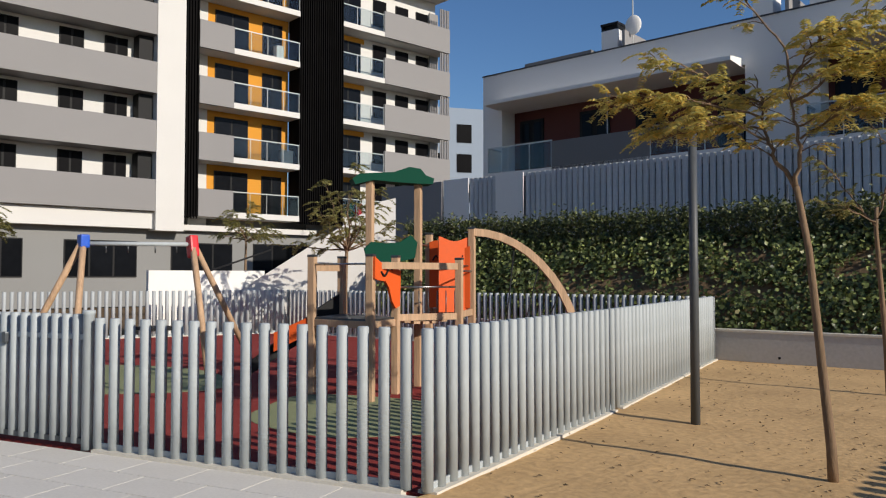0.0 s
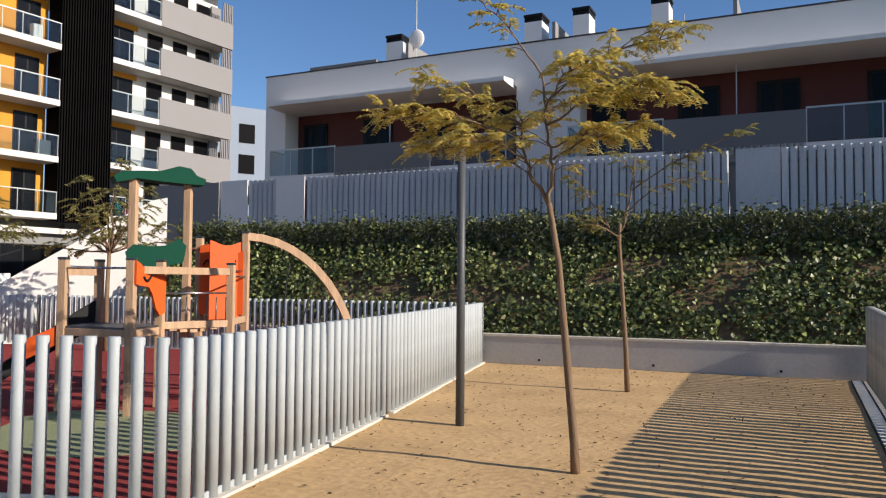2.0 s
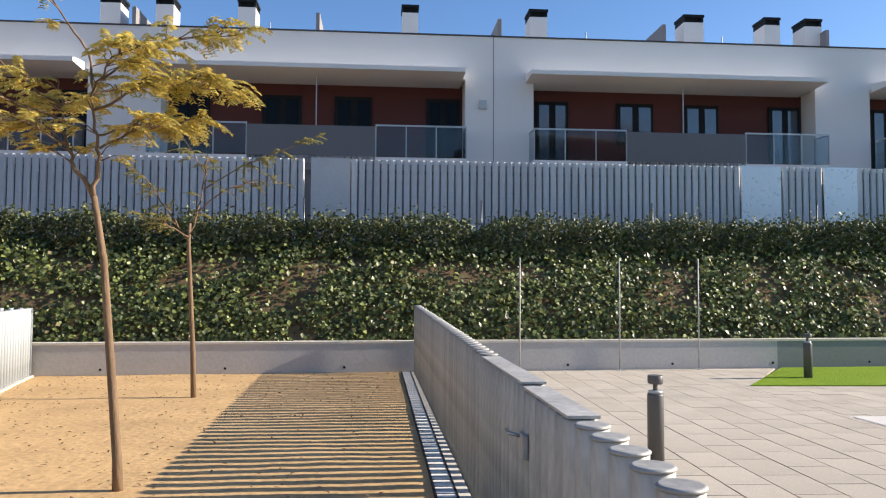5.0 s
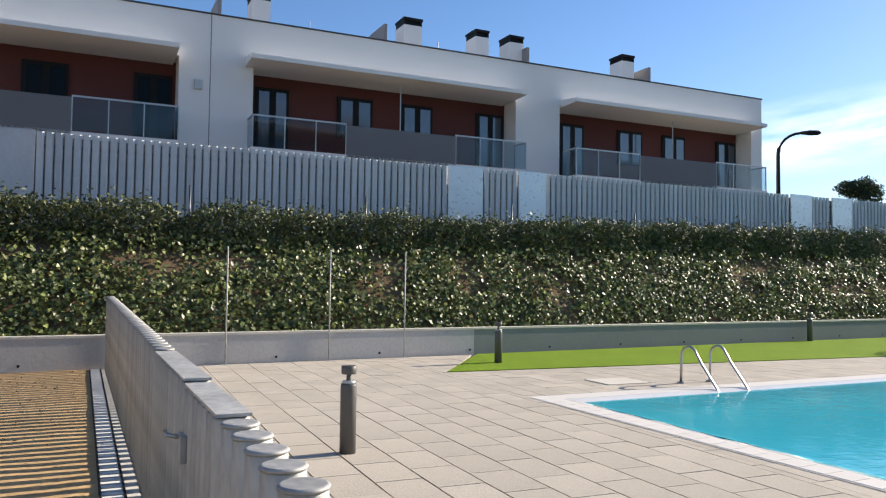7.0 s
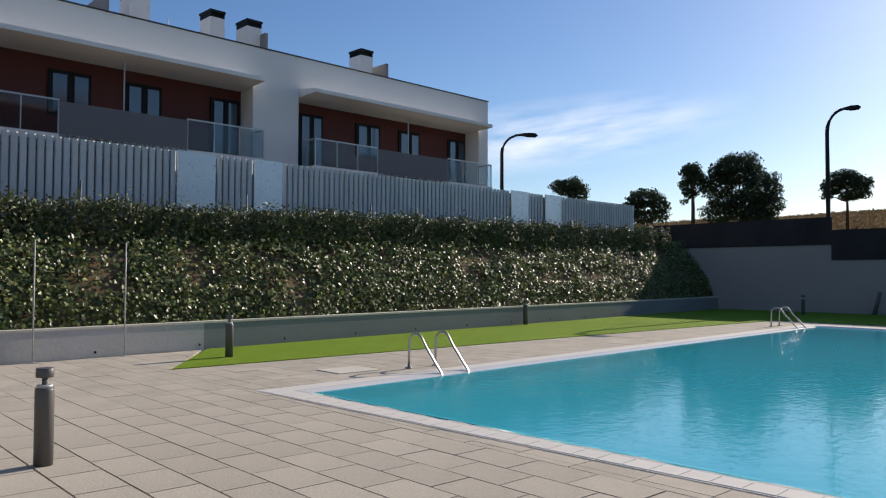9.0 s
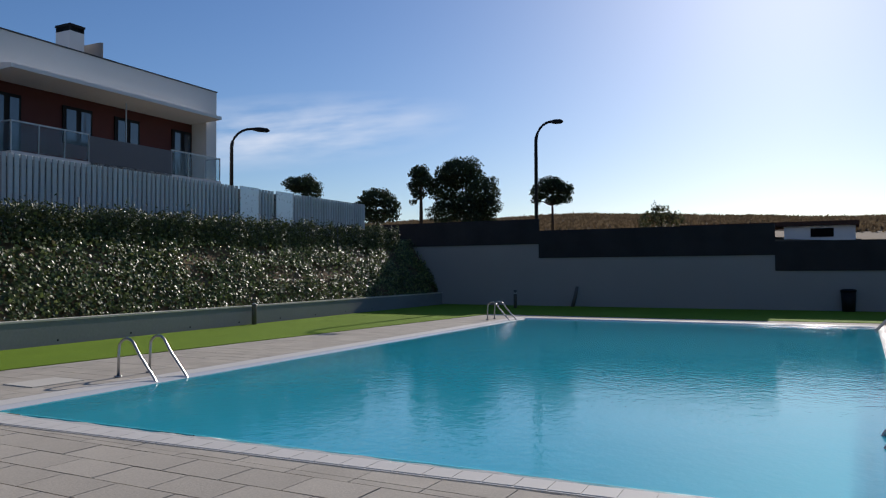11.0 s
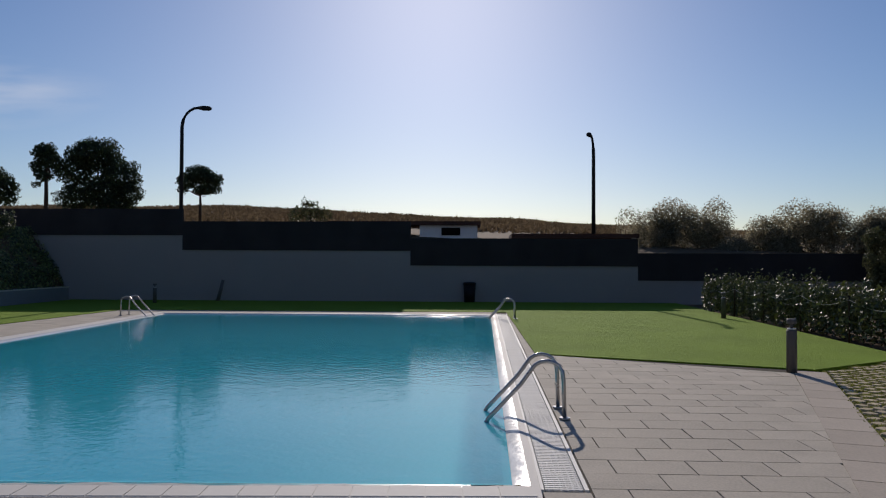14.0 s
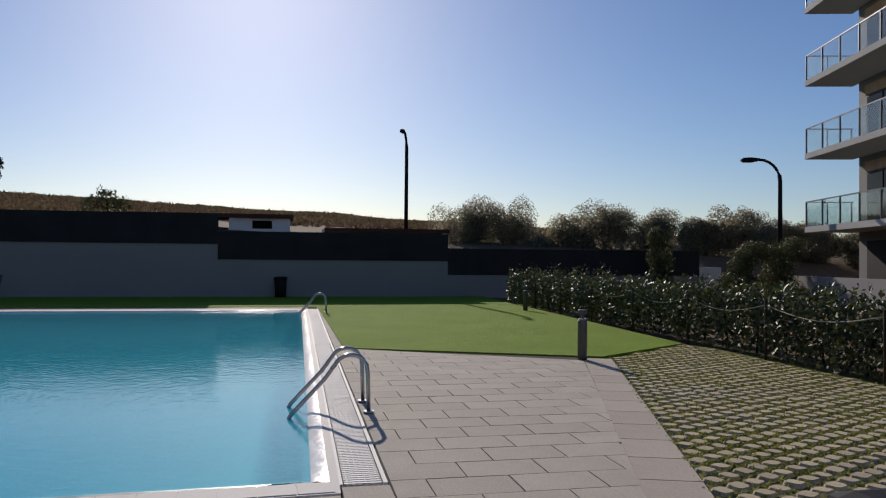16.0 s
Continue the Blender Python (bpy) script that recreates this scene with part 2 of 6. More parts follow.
# the bluish cast is the sky's reflection, mixed into the white
M_panel = material("white panel with sky tint", (0.66, 0.71, 0.76), 0.3, metal=0.3, spread=0.05, grain=10, blotch=0.8, bump=0.02)
M_far_wall = material("grey rendered wall", (0.315, 0.30, 0.295), 0.9, spread=0.07, grain=25, blotch=0.35, bump=0.08)
M_ivy = leaf_material("ivy leaf", (0.028, 0.046, 0.012), (0.34, 0.39, 0.12), 0.42, (0.30, 0.25, 0.14), 0.22)
M_hedge = leaf_material("laurel leaf", (0.026, 0.040, 0.012), (0.21, 0.23, 0.07), 0.52, None, 0.16)
M_yellow = leaf_material("yellow leaflet", (0.46, 0.42, 0.13), (0.86, 0.64, 0.16), 0.6, (0.62, 0.38, 0.07), 0.45)
M_olive_gold = leaf_material("yellow green leaflet", (0.22, 0.22, 0.08), (0.46, 0.40, 0.14), 0.6, None, 0.5)
M_olive = leaf_material("grey green leaf", (0.06, 0.07, 0.025), (0.17, 0.17, 0.07), 0.6, (0.26, 0.21, 0.10))
M_pine = leaf_material("pine needles", (0.014, 0.026, 0.010), (0.045, 0.07, 0.022), 0.7)
M_tuft = leaf_material("grass tuft", (0.15, 0.17, 0.04), (0.32, 0.32, 0.09), 0.8, None, 0.45)
M_dry = leaf_material("dry stalk", (0.11, 0.075, 0.04), (0.25, 0.18, 0.10), 0.8)

M_water = bpy.data.materials.new("pool water")
M_water.use_nodes = True
_n, _l = M_water.node_tree.nodes, M_water.node_tree.links
_b = _n["Principled BSDF"]
_b.inputs["Base Color"].default_value = (0.048, 0.51, 0.65, 1)
_b.inputs["Roughness"].default_value, _b.inputs["IOR"].default_value, _b.inputs["Transmission Weight"].default_value = 0.02, 1.33, 0.3
_b.inputs["Specular IOR Level"].default_value = 0.26
_co, _w1, _w2, _ad, _bp = _n.new("ShaderNodeTexCoord"), _n.new("ShaderNodeTexNoise"), _n.new("ShaderNodeTexNoise"), _n.new("ShaderNodeMath"), _n.new("ShaderNodeBump")
_w1.inputs["Scale"].default_value, _w2.inputs["Scale"].default_value = 2.6, 13.0
_w1.inputs["Detail"].default_value, _w1.inputs["Distortion"].default_value = 3, 0.6
_l.new(_co.outputs["Object"], _w1.inputs["Vector"])
_l.new(_co.outputs["Object"], _w2.inputs["Vector"])
_l.new(_w1.outputs[0], _ad.inputs[0])
_l.new(_w2.outputs[0], _ad.inputs[1])
_bp.inputs["Strength"].default_value, _bp.inputs["Distance"].default_value = 0.10, 0.03
_l.new(_ad.outputs[0], _bp.inputs["Height"])
_l.new(_bp.outputs[0], _b.inputs["Normal"])


# ---- mesh helpers ----
def box(bm, x0, x1, y0, y1, z0, z1, bevel=0.0):
    vs = [bm.verts.new((x, y, z)) for z in (z0, z1) for x, y in ((x0, y0), (x1, y0), (x1, y1), (x0, y1))]
    fs = [bm.faces.new([vs[i] for i in q]) for q in ((3, 2, 1, 0), (4, 5, 6, 7), (0, 1, 5, 4), (1, 2, 6, 5), (2, 3, 7, 6), (3, 0, 4, 7))]
    if bevel:
        bmesh.ops.bevel(bm, geom=list({e for f in fs for e in f.edges}), offset=bevel, segments=2, affect="EDGES", profile=0.6)
    return bm


def prism(bm, pts, z0, z1):
    lo, hi = [bm.verts.new((x, y, z0)) for x, y in pts], [bm.verts.new((x, y, z1)) for x, y in pts]
    area = sum(pts[i][0] * pts[(i + 1) % len(pts)][1] - pts[(i + 1) % len(pts)][0] * pts[i][1] for i in range(len(pts)))
    if area < 0:
        lo.reverse()
        hi.reverse()
    bm.faces.new(lo[::-1])
    bm.faces.new(hi)
    for i in range(len(lo)):
        j = (i + 1) % len(lo)
        bm.faces.new((lo[i], lo[j], hi[j], hi[i]))
    return bm


def tube(bm, path, radii, n=8, cap=True):
    """A round bar along a path of points."""
    path = [Vector(p) for p in path]
    if not isinstance(radii, (list, tuple)):
        radii = [radii] * len(path)
    rings = []
    for i, p in enumerate(path):
        d = (path[min(i + 1, len(path) - 1)] - path[max(i - 1, 0)]).normalized()
        a = d.cross(Vector((0, 0, 1)) if abs(d.z) < 0.9 else Vector((1, 0, 0))).normalized()
        b = d.cross(a)
        rings.append([bm.verts.new(p + radii[i] * (math.cos(2 * math.pi * k / n) * a + math.sin(2 * math.pi * k / n) * b)) for k in range(n)])
    for r0, r1 in zip(rings, rings[1:]):
        for k in range(n):
            f = bm.faces.new((r0[k], r0[(k + 1) % n], r1[(k + 1) % n], r1[k]))
            f.smooth = True
    if cap:
        bm.faces.new(rings[0])
        bm.faces.new(rings[-1][::-1])
    return bm


def mesh_of(name, bm, mat):
    bmesh.ops.recalc_face_normals(bm, faces=bm.faces)
    me = bpy.data.meshes.new(name)
    bm.to_mesh(me)
    bm.free()
    me.materials.append(mat)
    return me


def part(name, bm, mat, parent=None, label="", m=None):
    ob = new(name, mesh_of(name, bm, mat) if isinstance(bm, bmesh.types.BMesh) else bm)
    if parent:
        ob.parent = parent
    if m is not None:
        ob.matrix_basis = m
    if label:
        ob["label"] = label
    return ob


def thing(name, label, category, m=None, group="", kind=""):
    ob = new(name)
    ob.empty_display_size = 0.2
    if m is not None:
        ob.matrix_basis = m
    return tagged(ob, label, category, group, kind)


def solo(name, bm, mat, label, category, group="", kind="", m=None):
    return tagged(part(name, bm, mat, None, "", m), label, category, group, kind)


def nb():
    return bmesh.new()


def leaf_mesh(name, centre, normal, size, mat, slim=0.55, rng=None, axis=None):
    """Many folded leaves in one mesh: four corners each, hinged on the midrib."""
    rng = rng or np.random.default_rng(5)
    k = len(centre)
    nrm = normal / np.linalg.norm(normal, axis=1, keepdims=True)
    rand = rng.normal(size=(k, 3))
    a = np.cross(nrm, rand) if axis is None else axis - nrm * (axis * nrm).sum(1, keepdims=True)
    a /= np.linalg.norm(a, axis=1, keepdims=True)
    b = np.cross(nrm, a)
    s = (size * rng.uniform(0.6, 1.3, k))[:, None]
    tip, tail = centre + a * s * 0.5, centre - a * s * 0.5
    lift = nrm * s * 0.12
    lft, rgt = centre + b * s * slim * 0.5 + lift, centre - b * s * slim * 0.5 + lift
    verts = np.stack([tail, rgt, tip, lft], 1).reshape(-1, 3)
    idx = np.arange(k)[:, None] * 4
    tris = np.concatenate([idx + np.array([0, 1, 2]), idx + np.array([0, 2, 3])], 1).reshape(-1)
    me = bpy.data.meshes.new(name)
    me.vertices.add(len(verts))
    me.vertices.foreach_set("co", verts.ravel())
    me.loops.add(len(tris))
    me.loops.foreach_set("vertex_index", tris)
    me.polygons.add(len(tris) // 3)
    me.polygons.foreach_set("loop_start", np.arange(0, len(tris), 3))
    me.update(calc_edges=True)
    me.materials.append(mat)
    return me


# ---- ground ----
POOL = [(6.42, 8.93), (25.0, 9.86), (25.0, -0.33), (6.70, -0.09)]
RIM = [(5.74, 9.43), (25.5, 10.42), (25.5, -0.588), (6.22, -0.33)]


def ring(bm, inner, outer, z):
    """A flat sheet between two outlines of four corners."""
    vi, vo = [bm.verts.new((x, y, z)) for x, y in inner], [bm.verts.new((x, y, z)) for x, y in outer]
    for i in range(4):
        j = (i + 1) % 4
        bm.faces.new((vo[i], vo[j], vi[j], vi[i]))
    return bm


b = ring(nb(), [(6.0, 9.25), (25.3, 10.2), (25.3, -0.5), (6.4, -0.25)], [(-4, 13), (33.5, 13), (33.5, -7), (-4, -7)], -0.06)
for pts in (((-900, 13), (33.5, 13), (33.5, 900), (-900, 900)), ((-900, -900), (33.5, -900), (33.5, -7), (-900, -7)), ((-900, -7), (-4, -7), (-4, 13), (-900, 13)), ((33.5, -900), (1500, -900), (1500, 900), (33.5, 900))):
    b.faces.new([b.verts.new((x, y, -0.06)) for x, y in pts])
bmesh.ops.remove_doubles(b, verts=b.verts, dist=0.001)
solo("ground", b, M_earth, "bare brown earth under and around the estate", "ground", kind="structure")


def wall_y(x):
    return 14.4 + 0.1 * x


# sand strip, with soft unevenness
b = nb()
NX, NY = 60, 190
rng = np.random.default_rng(2)
grid = []
for j in range(NY + 1):
    v = j / NY
    y = -4 + v * 18.7
    xl = -3.84 - (y - 3.89) * 0.23 if y > 3.89 else -3.84 - (3.89 - y) * 0.0
    xr = 0.95 - (y - 1.6) * 0.032
    row = []
    for i in range(NX + 1):
        x = xl + (xr - xl) * i / NX
        yy = min(y, wall_y(x) - 0.002)
        z = 0.010 * noise.noise((x * 1.1, y * 1.1, 0)) + 0.006 * noise.noise((x * 4.3, y * 4.3, 3))
        row.append(b.verts.new((x, yy, z)))
    grid.append(row)
for j in range(NY):
    for i in range(NX):
        f = b.faces.new((grid[j][i], grid[j][i + 1], grid[j + 1][i + 1], grid[j + 1][i]))
        f.smooth = True
solo("sand_strip", b, M_sand, "compacted golden sand strip with scattered dark crumbs", "sand", kind="structure")

# leaf crumbs on the sand
k = 900
c = np.stack([rng.uniform(-5.8, 0.3, k), rng.uniform(4.2, 14.2, k), np.full(k, 0.012)], 1)
c = c[c[:, 0] > -3.84 - (c[:, 1] - 3.89) * 0.23 + 0.1]
nr = np.stack([rng.normal(0, 0.25, len(c)), rng.normal(0, 0.25, len(c)), np.ones(len(c))], 1)
solo("leaf_litter", leaf_mesh("leaf_litter", c, nr, 0.045, M_dry, 0.5, rng), M_dry, "small dry leaves strewn over the sand", "leaves", kind="stuff")

# playground floor
PLAY = [(-3.84, 3.89), (-6.14, 13.75), (-17.5, 12.3), (-20.0, 5.5), (-17.0, -0.55)]
solo("playground_floor", prism(nb(), PLAY, -0.05, 0.0), M_rubber, "red rubber safety floor of the playground", "floor", kind="structure")
b = nb()
for cx, cy, r in ((-6.6, 5.6, 1.5), (-11.5, 5.0, 1.9)):
    prism(b, [(cx + r * (1 + 0.15 * math.sin(3 * a)) * math.cos(a), cy + 0.75 * r * math.sin(a)) for a in [2 * math.pi * i / 28 for i in range(28)]], 0.0, 0.005)
solo("playground_inlay", b, M_rubber_green, "pale green rubber shapes set in the red floor", "floor", kind="structure")

# pale paving in front of the playground
FRONT = (-0.947, -0.321)
b = prism(nb(), [(-3.84, 3.80), (-3.84, -14), (-40, -14), (-40, -8.45)], -0.05, -0.012)
solo("forecourt", b, M_joint, "joint bed of the pale forecourt paving", "paving", kind="structure")

# earth and grass beyond
grass_l = [(5.85, 12.35), (26.7, 12.0), (33.75, 12.0), (33.75, 17.6), (27.0, 17.05), (7.75, 15.12)]
grass_r = [(14.55, -0.95), (12.75, -4.95), (14.45, -7.3), (33.75, -8.4), (33.75, 12.0), (26.7, 12.0), (26.6, -0.95)]
solo("lawn", prism(nb(), grass_l, -0.05, 0.012), M_grass, "strip of artificial grass beside the low wall", "lawn", kind="structure")
solo("lawn", prism(nb(), grass_r, -0.05, 0.012), M_grass, "artificial grass lawn behind the pool", "lawn", kind="structure")
deck = prism(nb(), [(0.95, 1.0), (0.45, 14.4), (7.6, 15.1), (5.85, 12.35), (26.7, 12.0), (26.6, -0.95), (25.52, -0.93), (25.52, 10.44), (5.72, 9.45), (6.18, -0.33)], -0.05, -0.012)
pool_deck = solo("pool_deck", deck, M_joint, "grey beige concrete paver deck round the pool", "paving", kind="structure")
b = prism(nb(), [(0.95, 1.0), (6.18, -0.33), (6.37, -0.67), (25.52, -0.93), (26.6, -0.955), (14.55, -0.95), (12.75, -4.95), (4.0, -2.1), (0.9, -2.1)], -0.05, -0.0125)
deck2 = solo("pool_deck", b, M_joint, "grey beige concrete paver deck beside the pool ladder", "paving", kind="structure")

# ---- low wall, bank, hedge ----
b = nb()
prism(b, [(-15.6, wall_y(-15.6)), (7.7, wall_y(7.7)), (7.7, wall_y(7.7) + 0.28), (-15.6, wall_y(-15.6) + 0.28)], -0.05, 0.53)
low_wall = solo("wall_low", b, M_concrete, "low grey concrete retaining wall below the ivy bank", "wall", kind="structure")
b = prism(nb(), [(-15.6, wall_y(-15.6) - 0.015), (34.9, wall_y(34.9) - 0.015), (34.9, wall_y(34.9) + 0.30), (-15.6, wall_y(-15.6) + 0.30)], 0.53, 0.57)
part("coping", b, M_coping, low_wall, "pale coping strip")
b = prism(nb(), [(7.7, wall_y(7.7)), (34.9, wall_y(34.9)), (34.9, wall_y(34.9) + 0.28), (7.7, wall_y(7.7) + 0.28)], -0.05, 0.53)
part("darker_stretch", b, M_wall_grey, low_wall, "darker grey stretch along the grass")
b = nb()
for i in range(16):
    x = -5.0 + i * 2.1
    tube(b, [(x, wall_y(x) + 0.02, 0.1), (x, wall_y(x) - 0.004, 0.1)], 0.025, 8)
part("weep_hole", b, M_black, low_wall, "dark drain holes")


def rise(x):
    """The bank climbs gently towards the far wall."""
    return 0.022 * max(0.0, x - 5.0)


def bank_z(v, x):
    """Height of the planted bank at x, v metres behind the low wall."""
    return rise(x) * min(1, v / 1.8) + 0.42 + 1.95 * min(1, max(0, (v - 0.25) / 1.55)) ** 0.85 + 0.10 * max(0, v - 1.8)


b = nb()
rows_ = []
for i in range(127):
    x = -15.4 + i * 0.4
    rows_.append([b.verts.new((x - 0.1 * v, wall_y(x) + v, bank_z(v, x) + 0.10 * noise.noise((x * 0.8, v * 1.5, 1)))) for v in (0.27, 0.5, 0.75, 1.0, 1.25, 1.5, 1.75, 2.0, 2.6, 3.4, 6.0)])
for r0, r1 in zip(rows_, rows_[1:]):
    for p, q, s, u in zip(r0, r1, r1[1:], r0[1:]):
        b.faces.new((p, q, s, u)).smooth = True
solo("earth_bank", b, M_earth, "sloping bank of brown earth behind the low wall", "bank", kind="structure")
rng = np.random.default_rng(11)
k = 84000
x = rng.uniform(-15.2, 34.8, k)
v = rng.uniform(0.22, 1.85, k)
thin = np.array([noise.noise((a * 0.9, d * 1.8, 7)) for a, d in zip(x, v)])
keep = (thin < 0.15 + 0.30 * (v < 0.7) + 0.2 * (v > 1.6)) | (rng.uniform(0, 1, k) < 0.2)
x, v, thin = x[keep], v[keep], thin[keep]
zz = np.array([bank_z(a, d) for a, d in zip(v, x)]) + 0.10 * np.array([noise.noise((a * 0.8, d * 1.5, 1)) for a, d in zip(x, v)])
c = np.stack([x - 0.1 * v, 14.4 + 0.1 * x + v - 0.02 - 0.24 * np.clip((v - 0.15) / 0.5, 0, 1) * rng.uniform(0, 1, len(x)) ** 1.6, zz + rng.uniform(0, 0.14, len(x))], 1)
nr = np.stack([rng.normal(0, 0.55, len(x)), -0.75 + rng.normal(0, 0.5, len(x)), 0.65 + rng.normal(0, 0.5, len(x))], 1)
solo("ivy", leaf_mesh("ivy", c, nr, 0.092, M_ivy, 0.85, rng), M_ivy, "dense glossy dark green ivy covering the bank", "ivy", kind="stuff")


def hedge_mesh(name, p0, p1, depth, z0, z1, count, size, seed, mat, climb=False):
    """A clipped but uneven hedge: leaves in a lumpy shell along a line."""
    r = np.random.default_rng(seed)
    p0, p1 = np.array(p0), np.array(p1)
    d = (p1 - p0) / np.linalg.norm(p1 - p0)
    w = np.array([-d[1], d[0]])
    t_ = r.uniform(0, np.linalg.norm(p1 - p0), count)
    lump = np.array([noise.noise((a * (0.9 if climb else 1.3), seed, 0)) + 0.5 * noise.noise((a * 2.7, seed, 4)) for a in t_])
    up = np.array([rise(a) if climb else 0.0 for a in p0[0] + d[0] * t_])
    top = z1 + up + (0.25 if climb else 0.55) * lump + r.uniform(-0.1, 0.10, count) + 0.26 * r.uniform(0, 1, count) ** 9
    h = z0 + up + (top - z0 - up) * r.uniform(0, 1, count) ** 0.8
    side = r.uniform(-1, 1, count)
    side = np.sign(side) * np.abs(side) ** 0.45 * depth * (0.5 + 0.12 * lump)
    c_ = np.stack([p0[0] + d[0] * t_ + w[0] * side, p0[1] + d[1] * t_ + w[1] * side, h], 1)
    n_ = np.stack([w[0] * side + r.normal(0, 0.4, count), w[1] * side + r.normal(0, 0.4, count), 0.35 + r.normal(0, 0.4, count)], 1) + 1e-6
    return leaf_mesh(name, c_, n_, size, mat, 0.5, r)


def hedge(name, p0, p1, depth, z0, z1, count, size, seed, label):
    h = thing(name, label, "hedge")
    part("leaves", hedge_mesh("leaves", p0, p1, depth, z0, z1, count, size, seed, M_hedge, z0 > 1), M_hedge, h)
    r = random.Random(seed)
    p0, p1 = Vector((*p0, 0)), Vector((*p1, 0))
    steps = int((p1 - p0).length / 0.9)
    for i in range(steps):
        q = p0.lerp(p1, (i + 0.5) / steps)
        top = q + Vector((r.uniform(-0.15, 0.15), r.uniform(-0.15, 0.15), z1 - 0.1))
        part("stem", tube(nb(), [q + Vector((0, 0, z0 - 0.15)), q.lerp(top, 0.5) + Vector((0, 0, z0 * 0.5)), top], [0.02, 0.015, 0.006], 5), M_bark_dark, h)
    return h


hedge("laurel_hedge", (-15.3, 16.5 + 0.1 * -15.3), (31.6, 16.5 + 0.1 * 31.6 - 0.3), 1.0, 2.12, 2.96, 90000, 0.10, 21, "long clipped laurel hedge on top of the ivy bank")
hedge("laurel_hedge", (5.5, -7.75), (29.0, -8.5), 0.95, 0.02, 1.02, 30000, 0.115, 22, "glossy dark laurel hedge beside the grass blocks")

# ---- upper terrace ground ----
b = prism(nb(), [(-18.5, 17.2), (-15.4, 16.0), (27.8, 19.9), (34.9, 20.6), (34.9, 60), (-18.5, 60)], -0.04, 2.55)
solo("terrace", b, M_earth, "raised ground behind the slatted fence", "ground", kind="structure")
# ---- pool ----
pool = thing("swimming_pool", "rectangular outdoor pool lined with pale blue mosaic", "pool", kind="structure")
b = nb()
lo = [b.verts.new((x, y, -1.15)) for x, y in POOL]
hi = [b.verts.new((x, y, -0.07)) for x, y in POOL]
b.faces.new(lo)
for i in range(4):
    j = (i + 1) % 4
    b.faces.new((lo[i], lo[j], hi[j], hi[i]))
rim_ = [e for e in b.edges if e.calc_face_angle(None) is not None]
bmesh.ops.bevel(b, geom=rim_, offset=0.42, segments=6, affect="EDGES", profile=0.5)
for f in b.faces:
    f.smooth = True
part("basin", b, M_pool_tile, pool)
ins = [(6.35, 8.97), (25.05, 9.91), (25.05, -0.40), (6.63, -0.15)]
MID = [(6.12, 9.10), (25.16, 10.03), (25.16, -0.522), (6.44, -0.27)]
water_me = bpy.data.meshes.new("water")
water_me.from_pydata([(x, y, -0.03) for x, y in ins], [], [(3, 2, 1, 0)])
water_me.materials.append(M_water)
water = part("water", water_me, M_water, pool, "clear turquoise water with fine ripples")
water.visible_shadow = False
b = nb()
va, vm = [b.verts.new((x, y, -0.07)) for x, y in POOL], [b.verts.new((x, y, 0.002)) for x, y in MID]
for i in range(4):
    j = (i + 1) % 4
    rows_ = []
    for k in range(61):
        f_ = k / 60
        w0, w1 = va[i].co.lerp(va[j].co, f_), vm[i].co.lerp(vm[j].co, f_)
        wob = 0.006 * math.sin(k * 1.7) + 0.005 * math.sin(k * 0.61 + i)
        mid_ = w0.lerp(w1, 0.55) + Vector((0, 0, 0.014 + wob))
        rows_.append([b.verts.new(w0), b.verts.new(mid_), b.verts.new(w1)])
    for r0, r1 in zip(rows_, rows_[1:]):
        for k in range(2):
            b.faces.new((r0[k], r0[k + 1], r1[k + 1], r1[k])).smooth = True
bmesh.ops.delete(b, geom=va + vm, context="VERTS")
part("lip", b, M_lip, pool, "wet white sloping lip")
b = ring(nb(), MID, RIM, -0.07)
ext = bmesh.ops.extrude_face_region(b, geom=list(b.faces))
bmesh.ops.translate(b, verts=[v for v in ext["geom"] if isinstance(v, bmesh.types.BMVert)], vec=(0, 0, 0.074))
part("coping", b, M_coping_white, pool, "wet white coping")


def strip_pieces(name, p0, p1, width, length, z0, z1, mat, parent, gap, label=""):
    """A row of alike slabs on the left of the line p0 to p1."""
    p0, p1 = Vector(p0), Vector(p1)
    d = p1 - p0
    n_ = max(1, int(d.length / length))
    step = d.length / n_
    me = mesh_of(name, box(nb(), gap / 2, step - gap / 2, gap / 2, width - gap / 2, z0, z1), mat)
    a = math.atan2(d.y, d.x)
    for i in range(n_):
        q = p0 + d * (i / n_)
        o = part(name, me, mat, parent, "", Matrix.Translation((q.x, q.y, 0)) @ Matrix.Rotation(a, 4, "Z"))
        if label:
            o["label"] = label


# tiles on the near coping, gutter slats along the ladder side
strip_pieces("coping_tile", (5.76, 9.38), (6.24, -0.30), 0.24, 0.245, 0.0045, 0.009, M_coping_white, pool, 0.008)
def gutter_y(x, off):
    """The ladder-side gutter drifts slightly from the x axis."""
    return off - 0.0135 * (x - 6.40)


strip_pieces("gutter_slat", (6.40, gutter_y(6.4, -0.632)), (15.4, gutter_y(15.4, -0.632)), 0.28, 0.05, -0.012, 0.006, M_grille, pool, 0.022)
b = nb()
for i in range(200):
    x = 15.4 + i * 0.05
    box(b, x + 0.011, x + 0.039, gutter_y(x, -0.63), gutter_y(x, -0.355), -0.012, 0.006)
tagged(part("gutter_slats", b, M_grille, pool), kind="stuff")


def gutter_bar(y0, y1, z0, z1):
    return prism(nb(), [(6.40, gutter_y(6.4, y0)), (25.5, gutter_y(25.5, y0)), (25.5, gutter_y(25.5, y1)), (6.40, gutter_y(6.4, y1))], z0, z1)


# shallow bed; the shade inside the slots is its dark colour
part("gutter_bed", gutter_bar(-0.64, -0.345, -0.04, -0.024), M_joint, pool, "gutter bed coloured dark for the shade in the slots")
